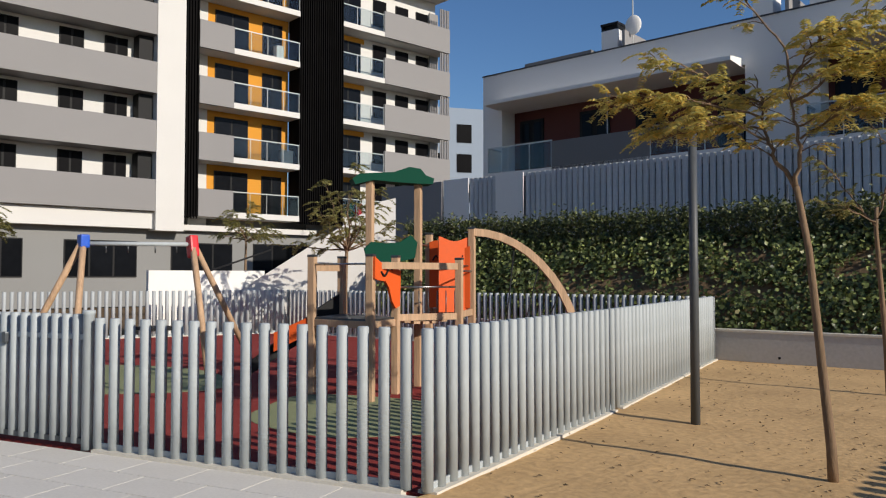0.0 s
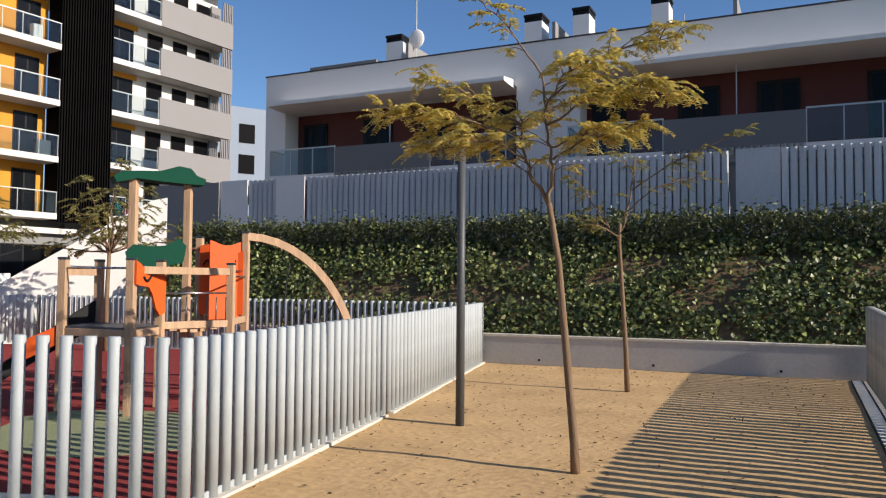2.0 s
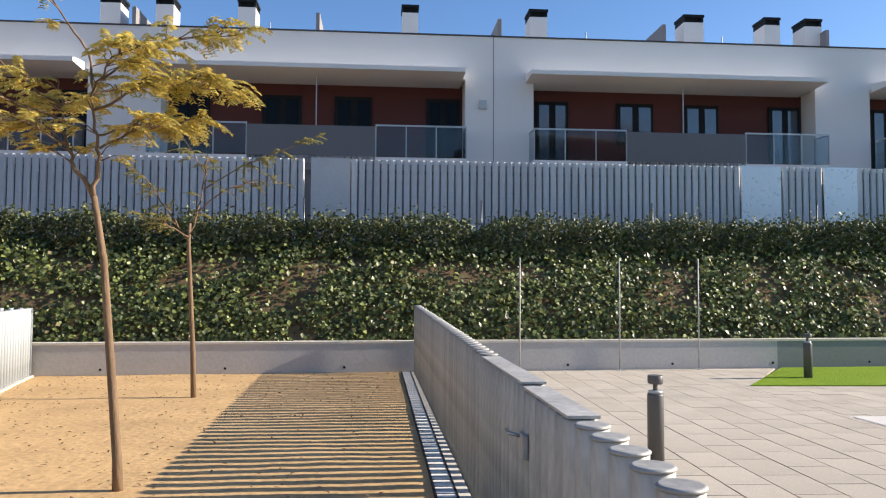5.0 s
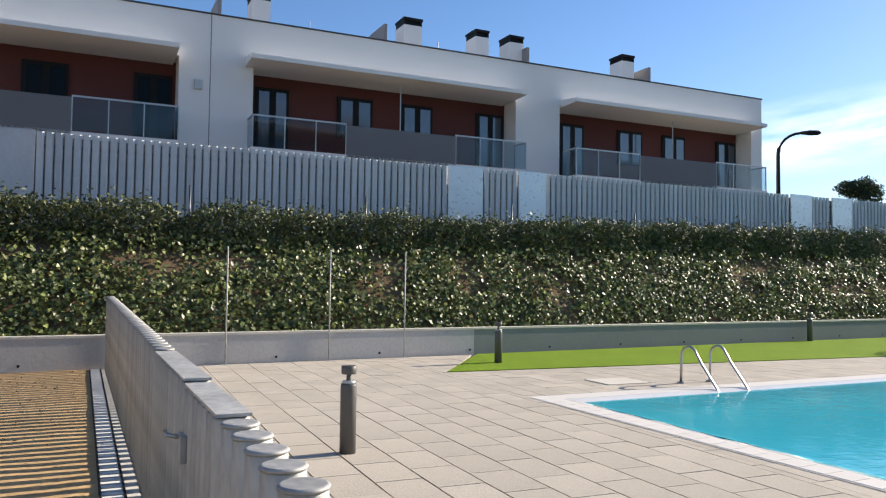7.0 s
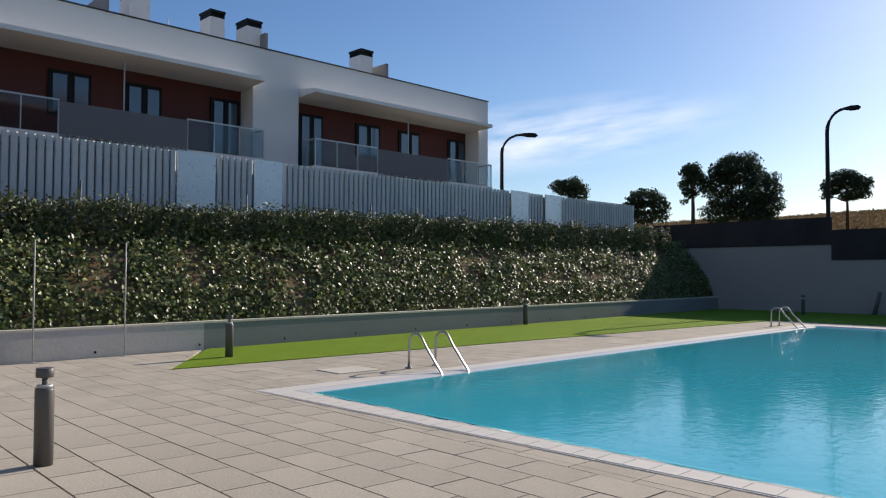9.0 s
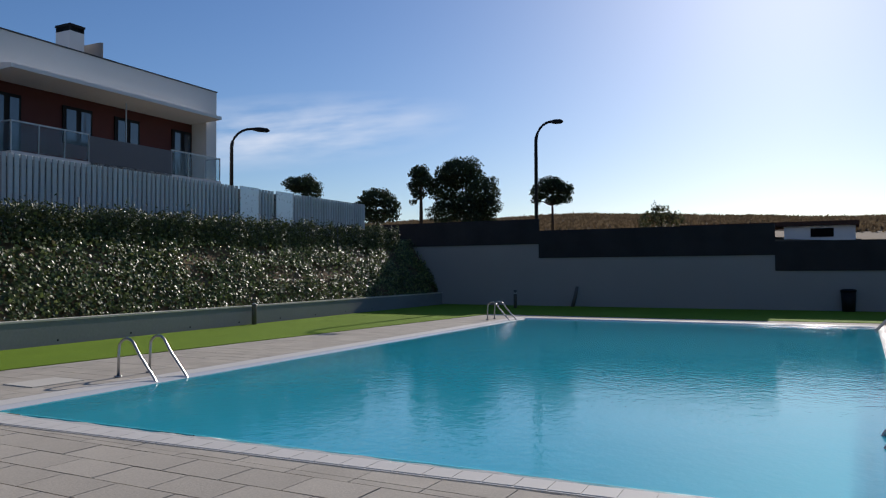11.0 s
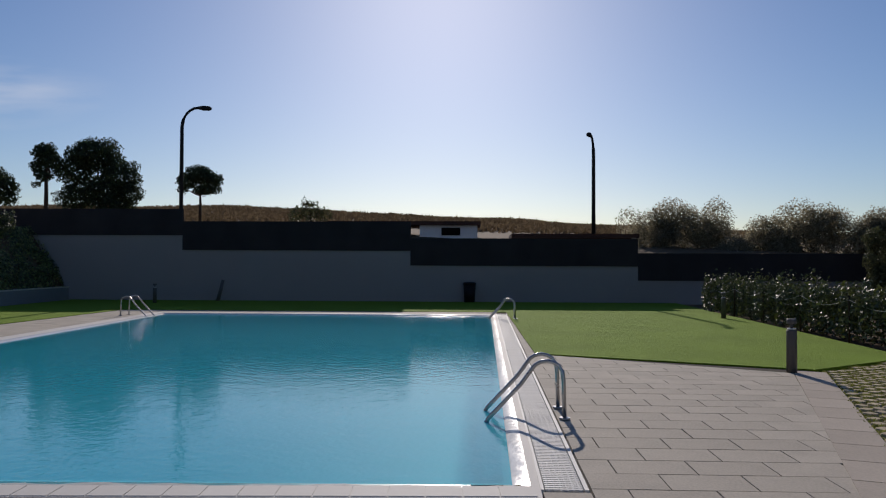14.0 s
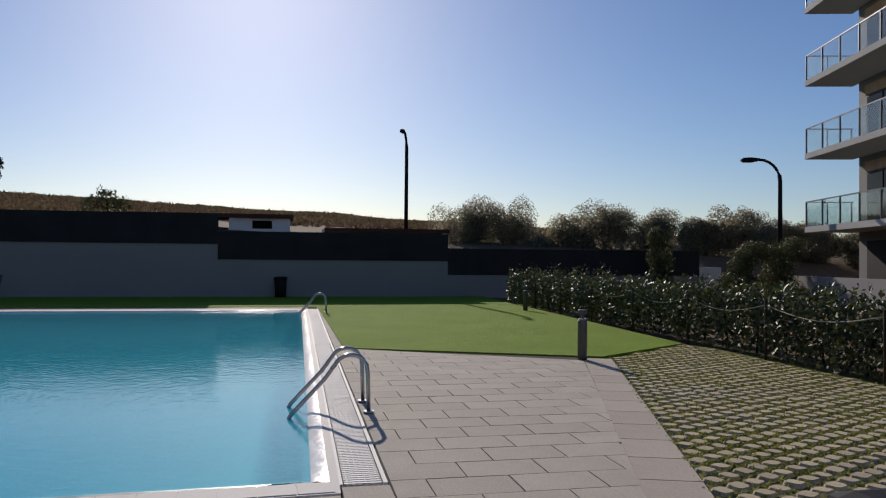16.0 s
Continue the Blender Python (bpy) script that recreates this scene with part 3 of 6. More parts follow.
for i in range(6):
    yb = -0.608 + 0.043 * i
    part("grille_bar", gutter_bar(yb, yb + 0.014, -0.012, 0.003), M_grille, pool)
for y0, y1 in ((-0.66, -0.63), (-0.355, -0.332)):
    part("gutter_frame", gutter_bar(y0, y1, -0.04, 0.008), M_grille, pool)


def ladder(m, label):
    t_ = thing("pool_ladder", label, "pool ladder", m, "pool ladders")
    for sx in (-0.3, 0.3):
        pts = [(sx, 0.80, 0.0), (sx, 0.79, 0.38)]
        for i in range(1, 8):
            a = math.pi * i / 8
            pts.append((sx, 0.62 + 0.17 * math.cos(a), 0.42 + 0.16 * math.sin(a)))
        pts += [(sx, 0.36, 0.34), (sx, 0.04, 0.0), (sx, -0.10, -0.25), (sx, -0.12, -1.0)]
        part("rail", tube(nb(), pts, 0.021, 10), M_chrome, t_)
        part("foot_flange", tube(nb(), [(sx, 0.80, 0.0), (sx, 0.80, 0.02)], 0.055, 14), M_chrome, t_)
    for z_ in (-0.3, -0.55, -0.8):
        part("step", box(nb(), -0.3, 0.3, -0.17, -0.07, z_, z_ + 0.025), M_boll, t_)
    return t_


lad = ladder(pose(9.13, 9.15, 0.004, 0, 0, 2), "polished steel pool ladder on the white coping")
copy_thing(lad, pose(23.9, 9.87, 0.004, 0, 0, 2))
copy_thing(lad, pose(9.13, 0.02, 0.004, 0, 0, 180))
copy_thing(lad, pose(23.6, -0.28, 0.004, 0, 0, 180))
solo("skimmer_lid", box(nb(), 7.55, 8.35, 10.1, 10.75, -0.01, 0.012, 0.004), M_coping, "square pale access lid set in the deck", "lid")


# ---- bollards, posts ----
def bollard(m, label):
    t_ = thing("bollard_light", label, "bollard light", m, "bollard lights")
    bm = tube(nb(), [(0, 0, 0), (0, 0, 0.60), (0, 0, 0.62)], [0.073, 0.073, 0.068], 20)
    part("body", bm, M_boll, t_)
    part("stem", tube(nb(), [(0, 0, 0.60), (0, 0, 0.72)], 0.022, 10), M_boll, t_)
    part("lens", tube(nb(), [(0, 0, 0.62), (0, 0, 0.645)], 0.06, 16), M_pale_sheet, t_)
    part("head", tube(nb(), [(0, 0, 0.705), (0, 0, 0.71), (0, 0, 0.775), (0, 0, 0.78)], [0.064, 0.068, 0.068, 0.062], 20), M_boll, t_)
    return t_


bo = bollard(pose(2.55, 7.02, 0), "dark grey cylindrical bollard light on the paver deck")
for x, y, lab in ((7.38, 13.42, "dark grey bollard light on the grass strip"), (18.55, 16.03, "dark grey bollard light against the low wall"), (12.485, -4.5, "dark bollard light at the corner of the deck"), (24.2, -7.3, "dark bollard light beside the hedge"), (31.3, 12.9, "dark bollard light in the shade of the far wall")):
    tagged(copy_thing(bo, pose(x, y, 0.0)), lab)
for i, (x, h) in enumerate(((2.45, 2.13), (4.40, 2.13), (6.0, 2.13))):
    p = thing("net_post", "thin pale steel post in front of the low wall", "post", pose(x, wall_y(x) - 0.12, 0), "net posts")
    part("post", tube(nb(), [(0, 0, 0), (0, 0, h)], 0.014, 8), M_galv_old, p)
    part("base_plate", box(nb(), -0.06, 0.06, -0.06, 0.06, -0.012, 0.01), M_pale_sheet, p)

# ---- tube fences ----
tube_a = mesh_of("tube", tube(nb(), [(0, 0, 0.02), (0, 0, 1.165), (0, 0, 1.175)], [0.044, 0.044, 0.037], 14), M_galv)
tube_b = mesh_of("tube", tube(nb(), [(0, 0, 0.0), (0, 0, 1.20), (0, 0, 1.21)], [0.062, 0.062, 0.057], 14), M_galv_old)
cap_b = mesh_of("cap", tube(nb(), [(0, 0, 1.208), (0, 0, 1.216), (0, 0, 1.222)], [0.066, 0.066, 0.058], 14), M_galv_old)


def bar_between(p0, p1, z, w, h):
    p0, p1 = Vector((*p0, 0)), Vector((*p1, 0))
    d = (p1 - p0).normalized()
    n_ = Vector((-d.y, d.x, 0)) * w / 2
    return prism(nb(), [(p0 + n_).xy, (p1 + n_).xy, (p1 - n_).xy, (p0 - n_).xy], z - h / 2, z + h / 2)


def tube_fence(name, p0, p1, pitch, label, group="playground fence runs", end=True):
    f = thing(name, label, "fence", group=group)
    a, c_ = Vector(p0), Vector(p1)
    n_ = int((c_ - a).length / pitch)
    for i in range(n_ + (1 if end else 0)):
        q = a.lerp(c_, i / n_)
        part("tube", tube_a, M_galv, f, "", pose(q.x, q.y, 0))
    part("rail", bar_between(p0, p1, 0.05, 0.016, 0.05), M_galv, f)
    part("kerb", bar_between(p0, p1, 0.0, 0.16, 0.05), M_coping, f, "narrow pale kerb")
    return f


def along(s):
    return (-3.84 + FRONT[0] * s, 3.89 + FRONT[1] * s)


tube_fence("tube_fence", (-3.84, 3.89), (-4.66, 7.72), 0.165, "pale galvanised tube fence along the sand")
tube_fence("tube_fence", (-4.70, 7.90), (-6.12, 13.70), 0.165, "pale galvanised tube fence along the sand", end=True)
tube_fence("tube_fence", along(0.17), along(3.24), 0.172, "pale galvanised tube fence facing the forecourt")
tube_fence("tube_fence", (-6.12, 13.70), (-17.5, 12.3), 0.155, "pale galvanised tube fence below the hedge bank")
tube_fence("tube_fence", (-17.5, 12.3), (-20.0, 5.5), 0.155, "pale galvanised tube fence beside the white ramp")
tube_fence("tube_fence", along(4.75), along(14.0), 0.17, "pale galvanised tube fence facing the forecourt")
gate = thing("playground_gate", "closed galvanised tube gate with a latch", "gate")
for i in range(9):
    q = along(3.52 + i * 0.14)
    part("tube", tube_a, M_galv, gate, "", pose(q[0], q[1], 0.03))
part("bottom_bar", bar_between(along(3.40), along(4.72), 0.07, 0.05, 0.05), M_steel_dark, gate, "dark lower bar")
part("upper_bar", bar_between(along(3.40), along(4.72), 1.0, 0.03, 0.05), M_galv, gate)
q = along(3.38)
part("gate_post", tube(nb(), [(q[0], q[1], 0), (q[0], q[1], 1.2), (q[0], q[1], 1.21), (q[0], q[1], 1.24)], [0.05, 0.05, 0.058, 0.055], 14), M_galv, gate)
q = along(4.42)
part("latch", box(nb(), q[0] - 0.05, q[0] + 0.05, q[1] - 0.07, q[1] - 0.03, 0.92, 1.02, 0.01), M_steel_dark, gate, "dark latch")


def f2x(y):
    return 0.99 - (y - 3.0) * 0.041


def f2h(y):
    """Height of the pool fence, which rises a little towards the low wall."""
    return (1.055 + (y - 3.0) * 0.0145) / 1.21


def fence_tube(y, parent):
    k_ = pose(f2x(y), y, 0) @ Matrix.Diagonal((1.0, 1.0, f2h(y), 1))
    part("tube", tube_b, M_galv_old, parent, "", k_)
    part("cap", cap_b, M_galv, parent, "", k_)


pf = thing("pool_fence", "weathered galvanised tube fence between sand and pool", "fence")
y = 5.50
while y < 14.45:
    fence_tube(y, pf)
    y += 0.20
y = 2.98
while y > 1.0:
    fence_tube(y, pf)
    y -= 0.20
part("rail", bar_between((f2x(5.5), 5.5), (f2x(14.4), 14.4), 0.018, 0.03, 0.02), M_galv_old, pf)
part("rail", bar_between((f2x(1.0), 1.0), (f2x(3.0), 3.0), 0.018, 0.03, 0.02), M_galv_old, pf)
pg = thing("pool_gate", "closed galvanised steel gate with flat top plates", "gate")
for y0, y1 in ((3.09, 3.96), (3.99, 5.40)):
    part("top_plate", prism(nb(), [(f2x(y0) - 0.062, y0), (f2x(y0) + 0.062, y0), (f2x(y1) + 0.062, y1), (f2x(y1) - 0.062, y1)], 1.21 * f2h((y0 + y1) / 2), 1.21 * f2h((y0 + y1) / 2) + 0.012), M_galv_old, pg, "smooth flat top plate")
    n_ = round((y1 - y0) / 0.125)
    for i in range(n_):
        yy = y0 + 0.06 + i * (y1 - y0 - 0.12) / (n_ - 1)
        part("tube", tube_b, M_galv_old, pg, "", pose(f2x(yy), yy, 0) @ Matrix.Diagonal((1.08, 1.08, f2h((y0 + y1) / 2) * 0.995, 1)))
part("clamp_band", tube(nb(), [(f2x(3.15), 3.15, 0.86), (f2x(3.15), 3.15, 0.89)], 0.066, 14), M_galv_old, pg, "clamp band on the gate post")
part("lock_box", box(nb(), f2x(3.9) - 0.085, f2x(3.9) - 0.055, 3.84, 3.95, 0.74, 0.86, 0.006), M_galv_old, pg, "small lock box")
part("handle", tube(nb(), [(f2x(3.9) - 0.08, 3.93, 0.84), (f2x(3.9) - 0.13, 3.95, 0.85), (f2x(3.9) - 0.135, 4.04, 0.85)], 0.010, 8), M_chrome, pg, "bent steel handle")


def drain_x(y):
    return 0.325 + (14.35 - y) * 0.036


dr = thing("drain_channel", "slotted steel drain channel along the pool fence", "drain", kind="structure")
for off in (-0.080, 0.080):
    part("side_rail", bar_between((drain_x(3.9) + off, 3.9), (drain_x(14.3) + off, 14.3), 0.012, 0.016, 0.03), M_black, dr)
part("trough", bar_between((drain_x(3.9), 3.9), (drain_x(14.3), 14.3), 0.004, 0.146, 0.004), M_black, dr, "dark trough")
rung = mesh_of("rung", box(nb(), -0.071, 0.071, -0.032, 0.032, 0.010, 0.022), M_grille)
y = 3.95
while y < 14.3:
    part("rung", rung, M_grille, dr, "", pose(drain_x(y), y, 0))
    y += 0.105
kerb_ = prism(nb(), [(drain_x(3.9) + 0.092, 3.9), (f2x(3.9) - 0.06, 3.9), (f2x(14.3) - 0.06, 14.3), (drain_x(14.3) + 0.092, 14.3)], -0.03, 0.014)
solo("fence_kerb", kerb_, M_coping, "narrow pale concrete kerb under the pool fence", "kerb", kind="structure")

# ---- house row on the terrace ----
HOUSE = pose(0, 24.5, 0, 0, 0, 2.0)
house = thing("row_houses", "white rendered row houses with long shaded balconies", "house", HOUSE)
UNITS = [(-20.0, -9.95), (-7.65, 2.28), (4.6, 14.55), (16.55, 26.85)]
Z0, ZS, ZB, ZR = 2.4, 5.72, 8.05, 10.02
edges = [-21.0] + [e for u in UNITS for e in u] + [27.5]
for i in range(0, len(edges), 2):
    part("pier", box(nb(), edges[i], edges[i + 1], 0.9, 1.2, ZS, ZB + 0.5), M_render_white, house)
part("upper_wall", box(nb(), -21.0, 27.5, 0.9, 1.2, ZB + 0.5, ZR), M_render_white, house)
part("lower_wall", box(nb(), -21.0, 27.5, 0.9, 1.2, Z0, ZS), M_render_white, house)
part("side_wall", box(nb(), -21.0, -20.7, 1.2, 10, Z0, ZR), M_render_white, house)
part("side_wall", box(nb(), 27.2, 27.5, 1.2, 10, Z0, ZR), M_render_white, house)
part("roof", box(nb(), -20.9, 27.4, 1.0, 10, ZR - 0.3, ZR - 0.2), M_concrete, house)
part("roof_edge", box(nb(), -21.03, 27.53, 0.87, 1.22, ZR, ZR + 0.05), M_roof_edge, house, "thin dark roof edge")
part("joint", box(nb(), 3.22, 3.25, 0.893, 0.9, ZS, ZR), M_grey_panel, house, "dark joint line")
part("alarm_box", box(nb(), 2.75, 3.0, 0.82, 0.9, 7.55, 7.85, 0.02), M_pale_sheet, house, "small alarm box")


def house_window(x0, x1, z0, z1, y, parent, panes=2, mat=None):
    w = part("window", box(nb(), x0, x1, y - 0.05, y + 0.05, z0, z1), M_black, parent, "dark framed window")
    wd = (x1 - x0) / panes
    for i in range(panes):
        part("pane", box(nb(), x0 + i * wd + 0.13, x0 + (i + 1) * wd - 0.10, y - 0.075, y - 0.052, z0 + 0.13, z1 - 0.13), mat or M_house_pane, w)
    return w


for u, (x0, x1) in enumerate(UNITS):
    xw = x1 - 9.92
    # right-hand units take the panes with the sky tint in their colour
    glaze = M_window if u < 2 else M_house_pane
    part("back_wall", box(nb(), x0 - 0.1, x1 + 0.1, 1.8, 2.5, ZS, ZB + 0.5), M_red_wall, house, "dark red cladding")
    part("reveal", box(nb(), x0 - 0.2, x0, 1.2, 1.8, ZS, ZB + 0.5), M_render_white, house)
    part("reveal", box(nb(), x1, x1 + 0.2, 1.2, 1.8, ZS, ZB + 0.5), M_render_white, house)
    b = nb()
    xs0, xs1 = xw - 0.30, x1 - 0.10
    prof = [(-0.10, 8.52), (-0.10, 8.66), (0.9, 8.78), (1.8, 8.78), (1.8, 8.47), (0.75, 8.48)]
    lo_ = [b.verts.new((xs0, p_, z_)) for p_, z_ in prof]
    hi_ = [b.verts.new((xs1, p_, z_)) for p_, z_ in prof]
    b.faces.new(lo_)
    b.faces.new(hi_[::-1])
    for i in range(len(prof)):
        j = (i + 1) % len(prof)
        b.faces.new((lo_[i], hi_[i], hi_[j], lo_[j]))
    part("canopy", b, M_white, house, "sloping white canopy")
    part("balcony_slab", box(nb(), xw - 0.2, x1 - 0.02, 0.0, 1.8, ZS - 0.28, ZS), M_white, house)
    xa, xb = xw + 2.9, x1 - 2.98
    part("parapet", box(nb(), xa, xb, 0.0, 0.10, ZS - 0.25, 6.70), M_grey_dark, house, "dark grey solid parapet")
    for g0, g1 in ((xw - 0.2, xa), (xb, x1 - 0.05)):
        rail = part("glass_rail", box(nb(), g0, g1, 0.02, 0.06, 6.72, 6.77), M_pale_sheet, house)
        part("glass", box(nb(), g0, g1, 0.035, 0.045, ZS + 0.04, 6.72), M_glass, rail)
        n_ = 3
        for i in range(n_ + 1):
            xx = g0 + (g1 - g0 - 0.03) * i / n_
            part("post", box(nb(), xx, xx + 0.03, 0.01, 0.05, ZS - 0.1, 6.74), M_pale_sheet, rail)
    for xx in (xw - 0.2, x1 - 0.09):
        rail = part("glass_rail", box(nb(), xx, xx + 0.04, 0.02, 0.9, 6.72, 6.77), M_pale_sheet, house)
        part("glass", box(nb(), xx + 0.015, xx + 0.025, 0.05, 0.9, ZS + 0.04, 6.72), M_glass, rail)
    house_window(xw + 0.2, xw + 1.36, ZS + 0.02, ZB + 0.02, 1.78, house, 2, glaze)
    house_window(xw + 3.1, xw + 4.42, ZS + 0.9, ZB + 0.02, 1.78, house, 2, glaze)
    house_window(xw + 5.53, xw + 6.8, ZS + 0.9, ZB + 0.02, 1.78, house, 2, glaze)
    house_window(x1 - 1.26, x1 - 0.1, ZS + 0.02, ZB + 0.02, 1.78, house, 2, glaze)
    part("divider", box(nb(), xw + 5.0, xw + 5.03, 0.5, 0.54, 6.6, 8.4), M_pale_sheet, house, "thin pale dividing screen")
for x0, w in ((-17.05, 0.75), (-10.75, 0.72), (-8.78, 0.64), (-5.82, 0.64), (0.24, 0.60), (5.09, 0.68), (11.15, 0.78), (14.4, 0.62), (16.05, 0.68), (22.05, 0.70)):
    ch = part("chimney", box(nb(), x0, x0 + w, 4.0, 4.9, ZR - 0.3, 11.90), M_render_white, house)
    b = nb()
    box(b, x0 - 0.03, x0 + w + 0.03, 3.97, 4.93, 12.10, 12.20)
    for xx in (x0, x0 + w - 0.08):
        box(b, xx, xx + 0.08, 4.0, 4.9, 11.90, 12.10)
    box(b, x0, x0 + w, 4.1, 4.8, 11.90, 12.10)
    part("chimney_cap", b, M_black, ch, "black louvred cap")
for x0 in (-15.75, -9.35, -2.80, 3.95, 10.28, 16.80, 23.40):
    part("party_fin", box(nb(), x0 - 0.14, x0, 3.6, 9.6, ZR - 0.25, 11.64, 0.01), M_grey_panel, house, "grey party wall fin")
part("roof_screen", box(nb(), -22.0 + 1.4, -17.2, 3.4, 6.0, ZR - 0.25, 11.05), M_grey_dark, house, "low dark roof box")
dish = thing("satellite_dish", "white satellite dish with thin mast on the roof", "satellite dish", HOUSE @ pose(-15.75, 4.3, 11.0))
part("mast", tube(nb(), [(0, 0, -1.2), (0, 0, 3.0)], 0.03, 8), M_pale_sheet, dish)
b = nb()
bmesh.ops.create_uvsphere(b, u_segments=18, v_segments=9, radius=0.36, matrix=pose(0.15, -0.25, 0.9) @ Matrix.Diagonal((1, 0.3, 1.15, 1)))
part("dish", b, M_white, dish)
for x0 in (-4.5, 7.0, 12.2):
    a_ = thing("antenna", "thin roof antenna mast", "antenna", HOUSE @ pose(x0, 3.0, ZR - 0.2), "roof antennas")
    part("mast", tube(nb(), [(0, 0, 0), (0, 0, 1.2)], 0.02, 6), M_pale_sheet, a_)

# ---- slatted fence on the terrace ----
SF = pose(0, 18.0, 0, 0, 0, 2.0)
sf = thing("slatted_fence", "tall grey blue steel slat fence above the hedge", "fence", SF)
b = nb()
prof = [(-0.072, 0.0), (-0.060, -0.03), (0.034, -0.03), (0.070, -0.006), (0.074, 0.0)]
for (xa, ya), (xb, yb) in zip(prof, prof[1:]):
    lo_ = [b.verts.new((x, y, z)) for x, y, z in ((xa, ya, 2.5), (xb, yb, 2.5), (xb, yb, 4.53), (xa, ya, 4.53))]
    hi_ = [b.verts.new((x, y + 0.006, z)) for x, y, z in ((xa, ya, 2.5), (xb, yb, 2.5), (xb, yb, 4.53), (xa, ya, 4.53))]
    b.faces.new(lo_)
    b.faces.new(hi_[::-1])
    b.faces.new((lo_[3], lo_[2], hi_[2], hi_[3]))
slat = mesh_of("slat", b, M_blue_steel)
# first two panels: sunlight on beige sheet is put in as white render
SOLID = [(-16.45, -15.45, M_render_white), (-14.4, -13.4, M_render_white), (-1.9, -1.0, M_blue_steel), (8.4, 9.4, M_panel), (10.5, 11.35, M_panel), (20.8, 21.75, M_panel), (22.75, 23.7, M_panel)]
x = -15.35
while x < 29.0:
    if not any(a_ - 0.06 < x < c_ + 0.06 for a_, c_, _ in SOLID):
        part("slat", slat, M_blue_steel, sf, "", pose(x, 0, 0))
    x += 0.174
for a_, c_, mt in SOLID:
    part("panel", box(nb(), a_, c_, -0.06, -0.02, 2.5, 4.55), mt, sf, "solid meter panel")
part("rail", box(nb(), -15.4, 29, 0.01, 0.05, 2.75, 2.83), M_steel_dark, sf)
part("rail", box(nb(), -15.4, 29, 0.01, 0.05, 4.2, 4.28), M_steel_dark, sf)
# sheet added behind the slats, its grey standing for shade in the gaps
part("backing", box(nb(), -15.4, 29, 0.052, 0.065, 2.5, 4.45), M_grey_panel, sf, "grey sheet added to darken the gaps")
solo("wall_terrace", box(nb(), -19.2, -16.5, -0.1, 0.1, 0.0, 4.52), M_grey_panel, "grey rendered boundary wall", "wall", kind="structure", m=SF)
b = nb()
for i in range(9):
    x = -6 + i * 4.0
    tube(b, [(x, -0.55, 2.3), (x, -0.55, 3.55)], 0.02, 6)
solo("stake_row", b, M_steel_dark, "thin dark stakes with wire among the hedge", "stakes", kind="stuff", m=SF)
# ---- apartment block beyond the playground ----
APT = pose(-37, 26, 0, 0, 0, 85.4)
apt = thing("apartment_block", "white and grey apartment block with orange balcony recesses", "apartment building", APT)
ROOF = 20.9
FL = [4.80 + 3.05 * i for i in range(5)]


def apt_window(x0, x1, z0, z1, y, mat=None, panes=2):
    w = part("window", box(nb(), x0, x1, y - 0.06, y + 0.04, z0, z1), M_black, apt)
    wd = (x1 - x0) / panes
    for i in range(panes):
        part("pane", box(nb(), x0 + i * wd + 0.06, x0 + (i + 1) * wd - 0.05, y - 0.085, y - 0.062, z0 + 0.06, z1 - 0.06), mat or M_blind, w)


part("wall", box(nb(), -30, -7.8, 1.35, 1.7, 4.0, ROOF), M_apt_white, apt)
part("wall", box(nb(), -5.5, -4.45, 1.35, 1.7, 4.0, ROOF), M_apt_white, apt)
part("wall", box(nb(), -4.45, 0.7, 1.40, 1.7, 4.75, ROOF), M_orange_wall, apt, "orange render")
part("wall", box(nb(), 3.8, 12.5, 1.35, 1.7, 4.0, ROOF), M_apt_white, apt)
part("side_wall", box(nb(), 12.2, 12.5, 1.7, 14, 0.0, ROOF), M_apt_white, apt)
part("plinth_wall", box(nb(), -30, 2.2, 0.9, 1.3, 0.0, 4.0), M_grey_wall, apt, "grey ground floor wall")
part("plinth_wall", box(nb(), 4.4, 12.5, 0.9, 1.3, 0.0, 4.0), M_grey_wall, apt, "grey ground floor wall")
part("band", box(nb(), -30, -7.8, 0.3, 1.35, 4.0, 4.88), M_apt_white, apt)
part("band", box(nb(), -6.3, 2.2, 0.5, 1.35, 4.0, 4.3), M_apt_white, apt)
part("recess_wall", box(nb(), -29.9, 12.1, 1.75, 1.95, 0.0, 5.0), M_grey_wall, apt)
part("entrance_wall", box(nb(), 2.0, 4.6, 1.32, 1.6, 0.0, 4.8), M_grey_wall, apt)
part("column", box(nb(), -7.8, -6.3, -0.04, 1.7, 3.9, ROOF + 3), M_apt_white, apt)
part("roof", box(nb(), -30, 12.7, -0.1, 14, ROOF, ROOF + 0.6), M_apt_white, apt)
for x0, x1 in ((-16.5, -13.7), (-11.9, -8.4), (-6.6, -3.1)):
    apt_window(x0, x1, 1.5, 3.35, 0.9, M_window, 3)
# a dark opening, drawn here as a window whose dark panes stand for its shade
apt_window(-1.8, 1.8, 0.4, 3.4, 0.9, M_window, 3)
